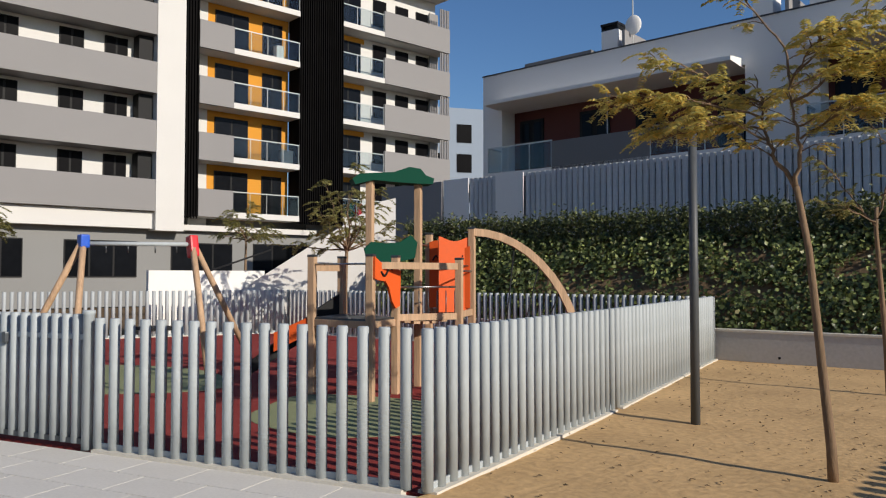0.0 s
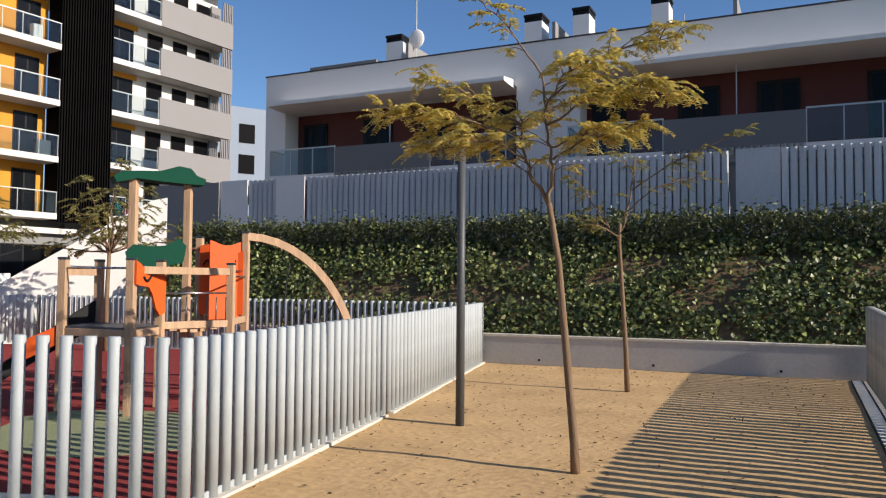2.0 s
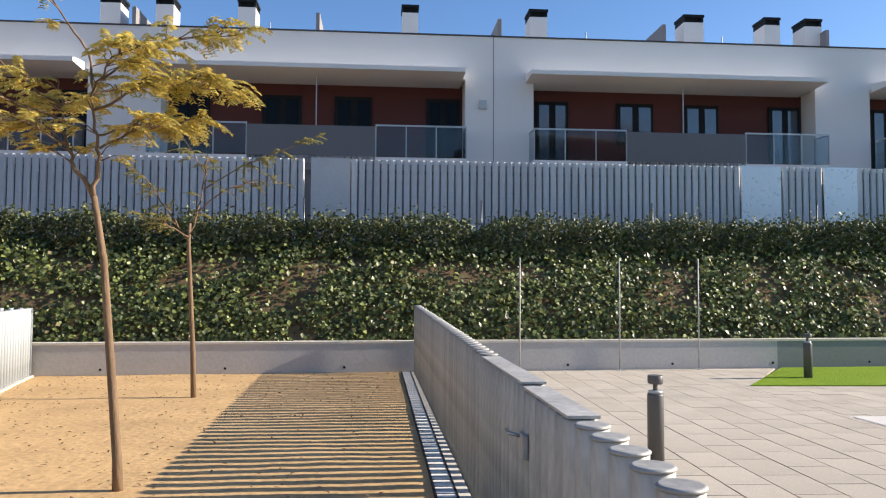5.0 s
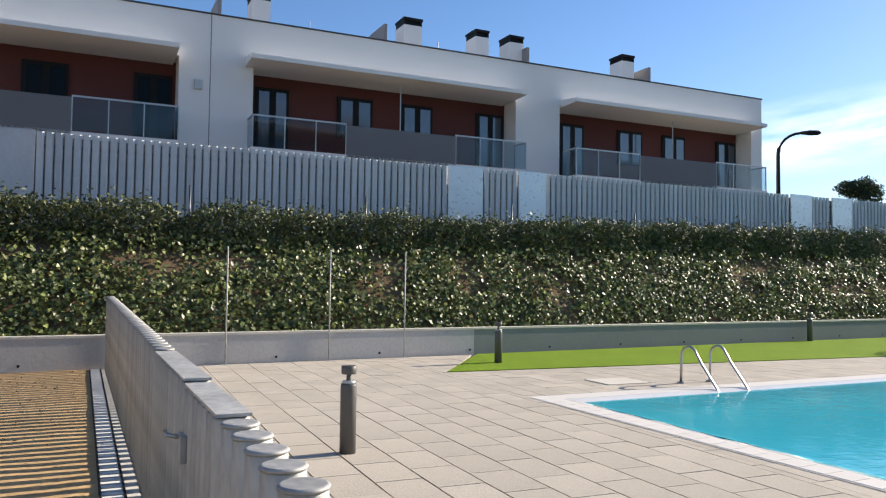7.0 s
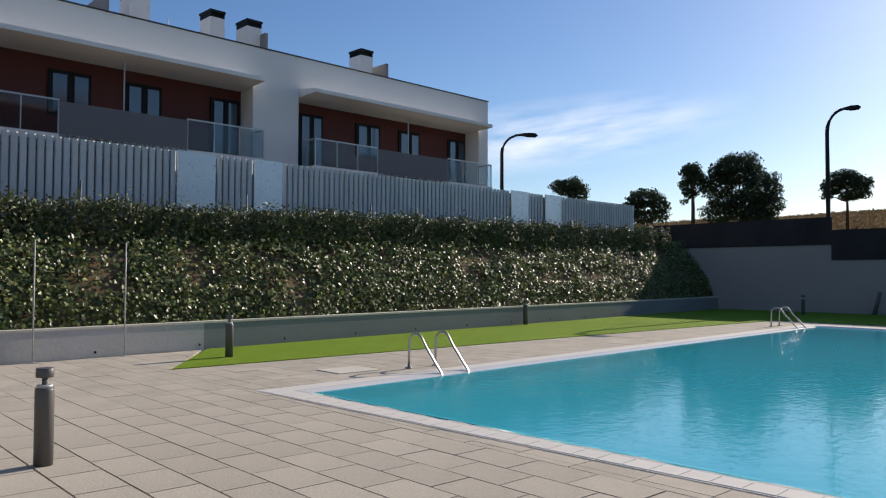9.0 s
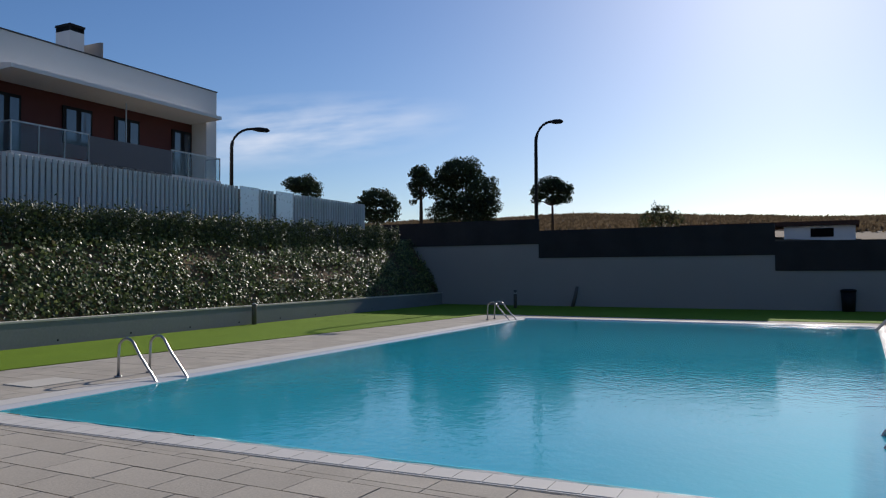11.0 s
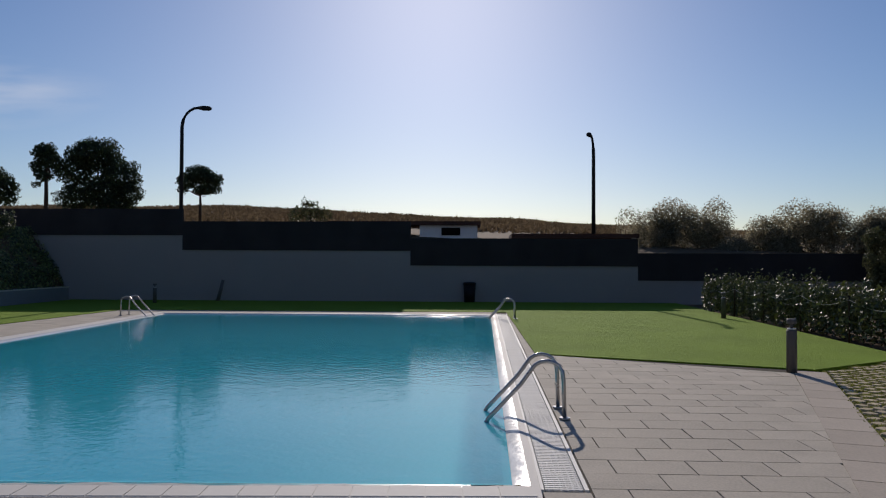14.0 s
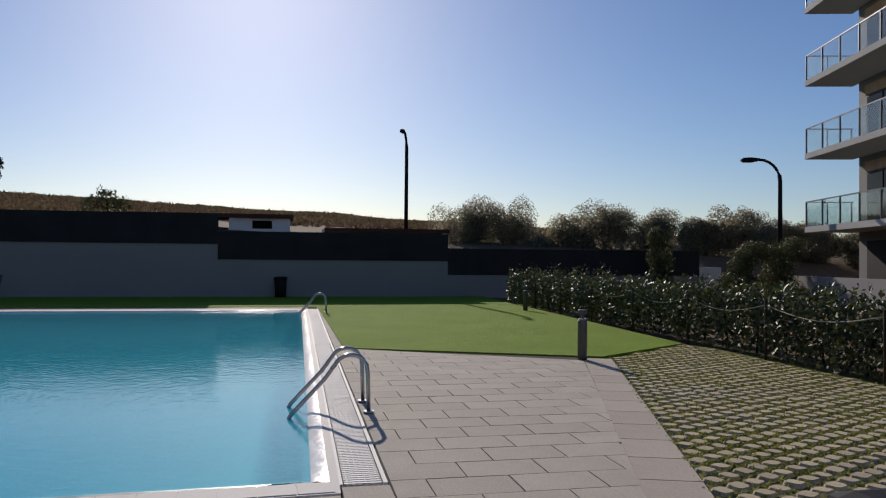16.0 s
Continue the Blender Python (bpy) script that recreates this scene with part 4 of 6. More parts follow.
for z in FL:
    part("parapet", box(nb(), -30, -7.8, 0.0, 0.16, z + 0.1, z + 1.72), M_grey_panel, apt, "long grey parapet")
    part("slab", box(nb(), -30, -7.8, 0.16, 1.35, z + 0.1, z + 0.35), M_grey_panel, apt)
    for x0, x1 in ((-18.2, -17.0), (-15.1, -13.95), (-12.15, -11.0), (-10.0, -8.85)):
        apt_window(x0, x1, z + 0.9, z + 2.98, 1.35)
    part("balcony_screen", box(nb(), -8.55, -7.82, 0.5, 1.3, z + 1.3, z + 3.1), M_black, apt)
    part("parapet", box(nb(), -5.5, -3.5, 0.0, 0.16, z - 0.05, z + 1.45), M_grey_panel, apt, "grey parapet")
    part("slab", box(nb(), -5.5, 0.7, 0.02, 1.4, z - 0.05, z + 0.27), M_apt_white, apt, "white balcony slab")
    gl = part("glass_rail", box(nb(), -3.5, 0.7, 0.06, 0.10, z + 1.38, z + 1.43), M_pale_sheet, apt)
    part("glass", box(nb(), -3.5, 0.7, 0.075, 0.085, z + 0.3, z + 1.38), M_glass, gl)
    for i in range(5):
        part("post", box(nb(), -3.5 + i * 1.04, -3.475 + i * 1.04, 0.06, 0.10, z + 0.2, z + 1.4), M_pale_sheet, gl)
    apt_window(-4.0, -1.95, z + 0.3, z + 2.68, 1.40, M_window)
    apt_window(-1.05, 0.25, z + 0.3, z + 2.62, 1.40, M_window, 2)
    apt_window(-5.45, -5.1, z + 0.9, z + 2.5, 1.35, None, 1)
    zr = z + 0.12
    part("slab", box(nb(), 3.8, 12.7, 0.02, 1.4, zr - 0.05, zr + 0.27), M_apt_white, apt, "white balcony slab")
    gl = part("glass_rail", box(nb(), 3.8, 7.0, 0.06, 0.10, zr + 1.38, zr + 1.43), M_pale_sheet, apt)
    part("glass", box(nb(), 3.8, 7.0, 0.075, 0.085, zr + 0.3, zr + 1.38), M_glass, gl)
    for i in range(4):
        part("post", box(nb(), 3.8 + i * 1.05, 3.825 + i * 1.05, 0.06, 0.10, zr + 0.2, zr + 1.4), M_pale_sheet, gl)
    part("parapet", box(nb(), 7.0, 12.7, 0.0, 0.16, zr - 0.05, zr + 1.65), M_grey_panel, apt, "grey parapet")
    apt_window(4.0, 6.0, zr + 0.3, zr + 2.62, 1.35, M_window)
    for x0 in (7.0, 8.9, 10.7):
        apt_window(x0, x0 + 1.1, zr + 1.0, zr + 2.78, 1.35, None, 1)
    part("trim", box(nb(), 3.8, 6.3, 1.33, 1.35, zr + 2.62, zr + 2.95), M_orange_wall, apt, "orange strip")
    sc = part("balcony_screen", box(nb(), 11.85, 12.65, 1.2, 1.26, zr + 1.65, zr + 2.95), M_grey_panel, apt)
    for i in range(6):
        part("slat", box(nb(), 11.85 + i * 0.15, 11.93 + i * 0.15, 0.05, 0.12, zr + 1.65, zr + 2.95), M_grey_panel, sc)
for x0, x1 in ((-6.3, -5.5), (0.7, 3.8)):
    sc = part("lattice_screen", box(nb(), x0, x1, 0.06, 1.3, 4.75, ROOF), M_lattice, apt, "tall black slatted screen")
    x = x0 + 0.05
    while x < x1 - 0.05:
        part("fin", box(nb(), x, x + 0.05, -0.06, 0.06, 4.6, ROOF), M_lattice, sc)
        x += 0.155
# lived-in bits on the balconies
for x, z, mt, w in ((-9.4, FL[0] + 0.35, M_white, 0.35), (0.1, FL[1] + 0.27, M_steel_dark, 0.8), (4.6, FL[0] + 0.5, M_ply_green, 0.4), (5.4, FL[0] + 0.5, M_red_plastic, 0.3), (-0.4, FL[3] + 0.27, M_white, 0.5)):
    o = solo("balcony_item", box(nb(), -w / 2, w / 2, -0.2, 0.2, 0, 0.85, 0.05), mt, "small things kept on an apartment balcony", "balcony item", "balcony items", m=APT @ pose(x, 0.6, z))

FARB = pose(-52, 60, 0, 0, 0, 60)
fb = thing("far_building", "distant white building toned as in bluish shade, with dark windows", "building", FARB)
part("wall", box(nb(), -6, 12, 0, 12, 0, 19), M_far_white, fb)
for i in range(5):
    for j in range(6):
        part("window", box(nb(), -5.2 + j * 3.0, -3.6 + j * 3.0, -0.06, 0.05, 3.0 + i * 3.1, 4.9 + i * 3.1), M_blind, fb)

# ---- white ramp behind the playground ----
ramp = thing("stair_ramp", "white rendered stair wall rising behind the playground", "stair", kind="structure")
p0, p1 = Vector((-18.3, 11.6)), Vector((-16.1, 15.0))
d = (p1 - p0).normalized()
a_ = math.atan2(d.y, d.x)
RM = pose(p0.x, p0.y, 0, 0, 0, math.degrees(a_))
L = (p1 - p0).length
b = nb()
prof = [(-0.6, 0.0), (L, 0.0), (L, 3.80), (L - 0.4, 3.70), (-0.6, 0.95)]
lo_, hi_ = [b.verts.new((x, 0.0, z)) for x, z in prof], [b.verts.new((x, 0.25, z)) for x, z in prof]
b.faces.new(lo_)
b.faces.new(hi_[::-1])
for i in range(len(prof)):
    j = (i + 1) % len(prof)
    b.faces.new((lo_[i], hi_[i], hi_[j], lo_[j]))
part("stair_wall", b, M_apt_white, ramp, m=RM)
part("handrail", tube(nb(), [(-2.2, 0.3, 0.9), (-1.2, 0.3, 1.65), (0.6, 0.3, 2.3)], 0.025, 8), M_black, ramp, "black handrail", m=RM)
solo("wall_forecourt", bar_between((-19.6, 9.3), (-18.9, 12.4), 0.85, 0.25, 1.7), M_render_white, "low white rendered wall", "wall", kind="structure")

# ---- playground things ----
play = thing("play_tower", "timber climbing tower with green roof and orange panels", "play tower")
POSTS = [(-7.16, 6.25, 1.79), (-7.39, 6.89, 1.79), (-8.16, 6.11, 1.80), (-8.55, 6.92, 1.80), (-7.99, 6.96, 2.86), (-7.68, 7.59, 2.92), (-8.06, 8.20, 2.17), (-7.46, 8.49, 2.24), (-7.06, 7.77, 1.77)]
for x, y, h in POSTS:
    p = part("post", box(nb(), -0.048, 0.048, -0.048, 0.048, 0, h, 0.008), M_timber, play, "", pose(x, y, 0, 0, 0, 25))
    if h < 2.6:
        part("post_cap", box(nb(), -0.052, 0.052, -0.052, 0.052, h, h + 0.03, 0.006), M_steel_dark, p)


def beam(p0, p1, w, h, mat, parent, name="beam", label=""):
    p0, p1 = Vector(p0), Vector(p1)
    d_ = p1 - p0
    q = d_.to_track_quat("X", "Z").to_matrix().to_4x4()
    return part(name, box(nb(), 0, d_.length, -w / 2, w / 2, -h / 2, h / 2, min(w, h) * 0.1), mat, parent, label, Matrix.Translation(p0) @ q)


P = [Vector(p[:2]) for p in POSTS]
for i, j, z in ((0, 8, 1.68), (2, 3, 1.66), (0, 2, 0.94), (1, 3, 0.94), (0, 1, 0.94), (2, 3, 0.94), (8, 7, 1.02), (6, 7, 1.02), (1, 8, 1.0)):
    beam((*P[i], z), (*P[j], z), 0.04, 0.09, M_timber, play)
for i, j, z in ((2, 3, 1.72), (2, 0, 1.70), (7, 8, 1.62), (6, 5, 2.0), (5, 7, 1.7), (1, 8, 1.40)):
    part("steel_bar", tube(nb(), [(*P[i], z), (*P[j], z)], 0.013, 8), M_chrome, play)
part("platform", prism(nb(), [P[0], P[1], P[3], P[2]], 0.97, 1.01), M_steel_dark, play, "dark metal platform")
for i in range(7):
    q0, q1 = P[1].lerp(P[8], (i + 0.3) / 7), P[4].lerp(P[6], (i + 0.3) / 7)
    z = 1.0 - 0.08 * math.sin(math.pi * (i + 0.5) / 7)
    beam((*q0, z), (*q1, z), 0.10, 0.04, M_timber, play, "bridge_plank")
for i in range(7):
    q0 = P[1].lerp(P[8], (i + 0.5) / 7)
    part("chain", tube(nb(), [(*q0, 0.98), (*q0, 1.35)], 0.008, 6), M_steel_dark, play)


def board(outline, thick, mat, parent, name, label, m):
    """A flat board cut to a wavy outline in its own x, z plane."""
    bm = nb()
    lo2, hi2 = [bm.verts.new((x, -thick / 2, z)) for x, z in outline], [bm.verts.new((x, thick / 2, z)) for x, z in outline]
    bm.faces.new(lo2)
    bm.faces.new(hi2[::-1])
    for i in range(len(outline)):
        j = (i + 1) % len(outline)
        bm.faces.new((lo2[i], hi2[i], hi2[j], lo2[j]))
    return part(name, bm, mat, parent, label, m)


def facing(p, q, z=0.0):
    d_ = Vector(q) - Vector(p)
    return pose(p[0], p[1], z, 0, 0, math.degrees(math.atan2(d_.y, d_.x)))


def wave(w, z0, z1, amp, n, phase=0.0):
    top = [(w * i / n, z1 + amp * math.sin(phase + 5.2 * i / n)) for i in range(n + 1)]
    return [(0, z0), (w, z0)] + top[::-1]


board([(0.0, 1.52), (0.06, 1.50), (0.28, 1.48), (0.37, 1.40), (0.46, 1.22), (0.56, 1.13), (0.68, 1.16), (0.70, 1.62), (0.40, 1.70), (0.20, 1.70), (0.0, 1.79)], 0.03, M_ply_orange, play, "front_panel", "orange cut-out panel", facing(P[0] + Vector((0.075, -0.01)), P[1] + Vector((0.075, -0.01))))
b = nb()
tube(b, [(0.15 + 0.04 * i, -0.02, 1.60 - 0.05 * math.sin(i * 0.8)) for i in range(8)], 0.014, 6)
part("groove", b, M_black, play, "dark smiling groove", facing(P[0] + Vector((0.08, -0.01)), P[1] + Vector((0.08, -0.01))))
board(wave(0.62, 1.08, 2.02, 0.06, 14, 0.6), 0.03, M_ply_orange, play, "back_panel", "orange wavy panel", facing(P[6] + Vector((0.06, -0.05)), P[7] + Vector((0.0, -0.05))))
board(wave(0.50, 1.02, 2.10, 0.04, 10, 2.0), 0.03, M_ply_orange, play, "back_panel", "orange wavy panel", facing(P[7] + Vector((-0.02, 0.0)), P[7] + Vector((-0.30, -0.50))))
b = nb()
for s_ in (-0.02, 0.045):
    tube(b, [(0.06 + 0.012 * i, s_, 1.78 + 0.07 * math.sin(i * 0.36)) for i in range(40)], 0.012, 6)
    tube(b, [(0.36 + 0.02 * math.sin(i * 0.5), s_, 1.66 - 0.03 * i) for i in range(16)], 0.012, 6)
part("groove", b, M_black, play, "dark wavy groove", facing(P[6] + Vector((0.06, -0.06)), P[7] + Vector((0.0, -0.06))))
board([(-0.20, 2.80), (0.05, 2.87), (0.35, 2.85), (0.70, 2.84), (0.90, 2.84), (0.92, 2.92), (0.80, 2.96), (0.72, 3.05), (0.56, 3.07), (0.34, 2.99), (0.08, 2.97), (-0.14, 2.95), (-0.24, 2.88)], 0.30, M_ply_green, play, "roof", "green wavy roof", facing(P[4] + Vector((-0.05, 0.0)), P[5]))
board([(-0.02, 1.80), (0.34, 1.72), (0.68, 1.80), (0.72, 2.02), (0.62, 2.12), (0.46, 2.02), (0.26, 2.00), (0.05, 2.02), (-0.05, 1.92)], 0.03, M_ply_green, play, "rail_panel", "green cut-out panel", facing(P[4] + Vector((0.03, -0.07)), P[5] + Vector((0.03, -0.07))))
a0, a1 = Vector((*P[7], 2.20)), Vector((-6.35, 9.75, 0.0))
arc = [Vector((a0.x + (a1.x - a0.x) * math.sin(math.pi / 2 * i / 12), a0.y + (a1.y - a0.y) * math.sin(math.pi / 2 * i / 12), 2.2 * math.cos(math.pi / 2 * i / 12))) for i in range(13)]
b = nb()
side = Vector((-(a1 - a0).y, (a1 - a0).x, 0)).normalized() * 0.045
rings = []
for i, p in enumerate(arc):
    tan = (arc[min(i + 1, 12)] - arc[max(i - 1, 0)]).normalized()
    up = tan.cross(side).normalized() * 0.055
    rings.append([b.verts.new(p + s_) for s_ in (side + up, -side + up, -side - up, side - up)])
for r0, r1 in zip(rings, rings[1:]):
    for k in range(4):
        b.faces.new((r0[k], r0[(k + 1) % 4], r1[(k + 1) % 4], r1[k]))
b.faces.new(rings[0])
b.faces.new(rings[-1][::-1])
part("climbing_arch", b, M_timber, play, "curved timber arch")
# net under the arch
for i in range(3, 11, 2):
    p = arc[i]
    q = Vector((*P[7].lerp(Vector((-6.35, 9.75)), 0.1 + 0.05 * i), 0.1))
    part("net_rope", tube(nb(), [p, p.lerp(q, 0.5) + Vector((0, 0, -0.05)), q], 0.010, 6), M_black, play)
# slide and bench parts low in the tower
board([(0, 0.25), (1.3, 0.95), (1.3, 1.30), (1.0, 1.12), (0, 0.42)], 0.04, M_black, play, "slide_side", "dark slide side", facing(P[3] + Vector((-0.3, -1.3)), P[3]))
board([(0, 0.55), (0.45, 0.78), (0.45, 1.0), (0, 0.80)], 0.04, M_ply_orange, play, "slide_side", "orange slide side", facing(P[2] + Vector((-0.42, -0.30)), P[2]))
sw = thing("swing_frame", "timber swing frame with red and blue caps", "swing")
S0, S1 = Vector((-12.11, 4.72, 2.05)), Vector((-11.44, 6.17, 2.06))
part("crossbar", tube(nb(), [S0, S1], 0.035, 10), M_galv, sw)
for s_, mt, tip_a, tip_b, lean_ in ((S0, M_blue_plastic, (-12.95, 3.96), (-11.33, 4.29), 0), (S1, M_red_plastic, (-10.46, 5.93), (-11.66, 7.46), 12)):
    for tip in (tip_a, tip_b):
        part("leg", tube(nb(), [s_ + Vector((0, 0, 0.06)), Vector((*tip, 0))], 0.05, 10), M_timber, sw)
    part("cap", box(nb(), -0.09, 0.09, -0.07, 0.07, -0.07 - 0.012 * lean_, 0.14, 0.03), mt, sw, "bright plastic cap", Matrix.Translation(s_) @ pose(0, 0, 0, 0, -lean_, 0))
for f_ in (0.2, 0.4, 0.65, 0.85):
    p = S0.lerp(S1, f_)
    part("hanger", tube(nb(), [p, p - Vector((0, 0, 0.14))], 0.012, 6), M_steel_dark, sw)
tb = thing("picnic_table", "small dark metal play table", "table", pose(-9.4, 4.6, 0))
part("tabletop", box(nb(), -0.25, 0.25, -0.2, 0.2, 0.86, 0.90), M_black, tb)
for sx in (-0.22, 0.22):
    part("leg", box(nb(), sx - 0.02, sx + 0.02, -0.02, 0.02, 0, 0.86), M_black, tb)


# ---- trees ----
def limb(bm, start, end, r0, r1, bend, rnd, n=6):
    pts = []
    for i in range(n + 1):
        f_ = i / n
        p = Vector(start).lerp(Vector(end), f_)
        w = math.sin(math.pi * f_) * bend
        pts.append(p + Vector((rnd.uniform(-1, 1) * w, rnd.uniform(-1, 1) * w, rnd.uniform(-0.3, 0.6) * w)))
    tube(bm, pts, [r0 + (r1 - r0) * i / n for i in range(n + 1)], 7)
    return pts


def pinnate_tree(name, base, knots, radii, crown, spread, ratio, seed, label, limbs, sprays, leaf, mat):
    """A slim tree: bent trunk, forked limbs, drooping feather leaves in sprays."""
    rnd = random.Random(seed)
    r_ = np.random.default_rng(seed)
    t_ = thing(name, label, "tree", pose(*base))
    part("trunk", tube(nb(), knots, radii, 9), M_bark, t_)
    bm = nb()
    top = Vector(knots[-1])
    cs, ns = [], []
    for i in range(limbs):
        a = 2 * math.pi * (i + rnd.uniform(-0.3, 0.3)) / limbs * 2.4
        up = rnd.uniform(0.05, 1.0) if i else 1.25
        out = spread * rnd.uniform(0.55, 1.0) * (1.15 - 0.65 * up)
        end = top + Vector((math.cos(a) * out * ratio[0], math.sin(a) * out * ratio[1], crown * up))
        pts = limb(bm, top + Vector((0, 0, rnd.uniform(-0.15, 0.0))), end, radii[-1] * 0.6, 0.006, 0.10, rnd, 7)
        for j in range(sprays):
            p = pts[min(7, 2 + int(rnd.random() ** 0.6 * 6))] + Vector((rnd.uniform(-0.12, 0.12), rnd.uniform(-0.12, 0.12), rnd.uniform(-0.06, 0.10)))
            b2 = a + rnd.uniform(-1.3, 1.3)
            ln = rnd.uniform(0.22, 0.42)
            dirn = Vector((math.cos(b2), math.sin(b2), rnd.uniform(-0.25, 0.45)))
            sdv = Vector((-math.sin(b2), math.cos(b2), 0))
            for k2 in range(11):
                f_ = (k2 + 1) / 11
                q = p + dirn * ln * f_ + Vector((0, 0, -0.16 * f_ * f_))
                for sg in (-1, 1):
                    cs.append(q + sdv * sg * 0.030 * (1.1 - 0.5 * f_))
                    ns.append((rnd.gauss(0, 0.5), rnd.gauss(0, 0.5), 1.0))
    part("limb", bm, M_bark, t_)
    if cs:
        tagged(part("leaves", leaf_mesh("leaves", np.array([tuple(q) for q in cs]), np.array(ns), leaf, mat, 0.42, r_), mat, t_), kind="stuff")
    return t_


def spray_tree(name, base, across, trunk, limbs, seed, label, mat):
    """A slim tree drawn limb by limb (across, depth, height), carrying drooping feather leaves on short twigs."""
    rnd, r_ = random.Random(seed), np.random.default_rng(seed)
    ax_ = Vector((*across, 0)).normalized()
    dp_ = Vector((-ax_.y, ax_.x, 0))
    place = lambda q: ax_ * q[0] + dp_ * q[1] + Vector((0, 0, q[2]))
    t_ = thing(name, label, "tree", pose(*base))
    part("trunk", tube(nb(), [place(q) for q in trunk], [0.040 - 0.017 * i / (len(trunk) - 1) for i in range(len(trunk))], 10), M_bark, t_)
    cs, ns, ax = [], [], []

    def frond(p, d, ln):
        d = d.normalized()
        side = d.cross(Vector((0, 0, 1))).normalized()
        pairs = int(ln / 0.017)
        droop = rnd.uniform(0.25, 0.7)
        for k2 in range(1, pairs):
            f_ = k2 / pairs
            q = p + d * ln * f_ + Vector((0, 0, -droop * ln * f_ * f_))
            w = 0.030 * (1.0 - 0.45 * f_)
            for sg in (-1, 1):
                o = side * sg + d * 0.45 + Vector((0, 0, -0.35))
                cs.append(q + o * w * 0.75)
                ax.append(o)
                ns.append(Vector((rnd.gauss(0, 0.35), rnd.gauss(0, 0.35), 1.0)) + side * sg * 0.3)

    for pts, r0, load in limbs:
        bm = nb()
        path = [place(q) for q in pts]
        fine = []
        for p, q in zip(path, path[1:]):
            fine += [p.lerp(q, k2 / 4) + Vector((rnd.gauss(0, 0.012), rnd.gauss(0, 0.012), rnd.gauss(0, 0.012))) * (k2 > 0) for k2 in range(4)]
        fine.append(path[-1])
        tube(bm, fine, [r0 + (0.004 - r0) * (i / (len(fine) - 1)) ** 0.8 for i in range(len(fine))], 7)
        run = sum((q - p).length for p, q in zip(fine, fine[1:]))
        for k2 in range(int(run * load * 1.5)):
            f_ = rnd.uniform(0.18, 1.0)
            i = min(len(fine) - 2, int(f_ * (len(fine) - 1)))
            p, d = fine[i].lerp(fine[i + 1], rnd.random()), (fine[i + 1] - fine[i]).normalized()
            turn_ = rnd.choice((-1, 1)) * rnd.uniform(0.3, 1.35)
            d2 = Vector((d.x * math.cos(turn_) - d.y * math.sin(turn_), d.x * math.sin(turn_) + d.y * math.cos(turn_), rnd.uniform(-0.05, 0.35)))
            if d2.xy.length < 0.3:
                a = rnd.uniform(0, 6.28)
                d2 = Vector((math.cos(a), math.sin(a), 0.3))
            d2.normalize()
            ln = rnd.uniform(0.10, 0.34) * (1.15 - 0.5 * f_)
            tip = p + d2 * ln + Vector((0, 0, 0.03))
            tube(bm, [p, p.lerp(tip, 0.5) + Vector((0, 0, 0.02)), tip], [0.005, 0.004, 0.003], 5)
            for _ in range(3):
                d3 = d2 + Vector((rnd.gauss(0, 0.55), rnd.gauss(0, 0.55), rnd.uniform(-0.15, 0.3)))
                frond(p.lerp(tip, rnd.uniform(0.35, 1.0)), d3, rnd.uniform(0.14, 0.27))
        part("limb", bm, M_bark, t_)
    to_np = lambda vs: np.array([tuple(q) for q in vs])
    tagged(part("leaves", leaf_mesh("leaves", to_np(cs), to_np(ns), 0.054, mat, 0.38, r_, to_np(ax)), mat, t_), kind="stuff")
    return t_


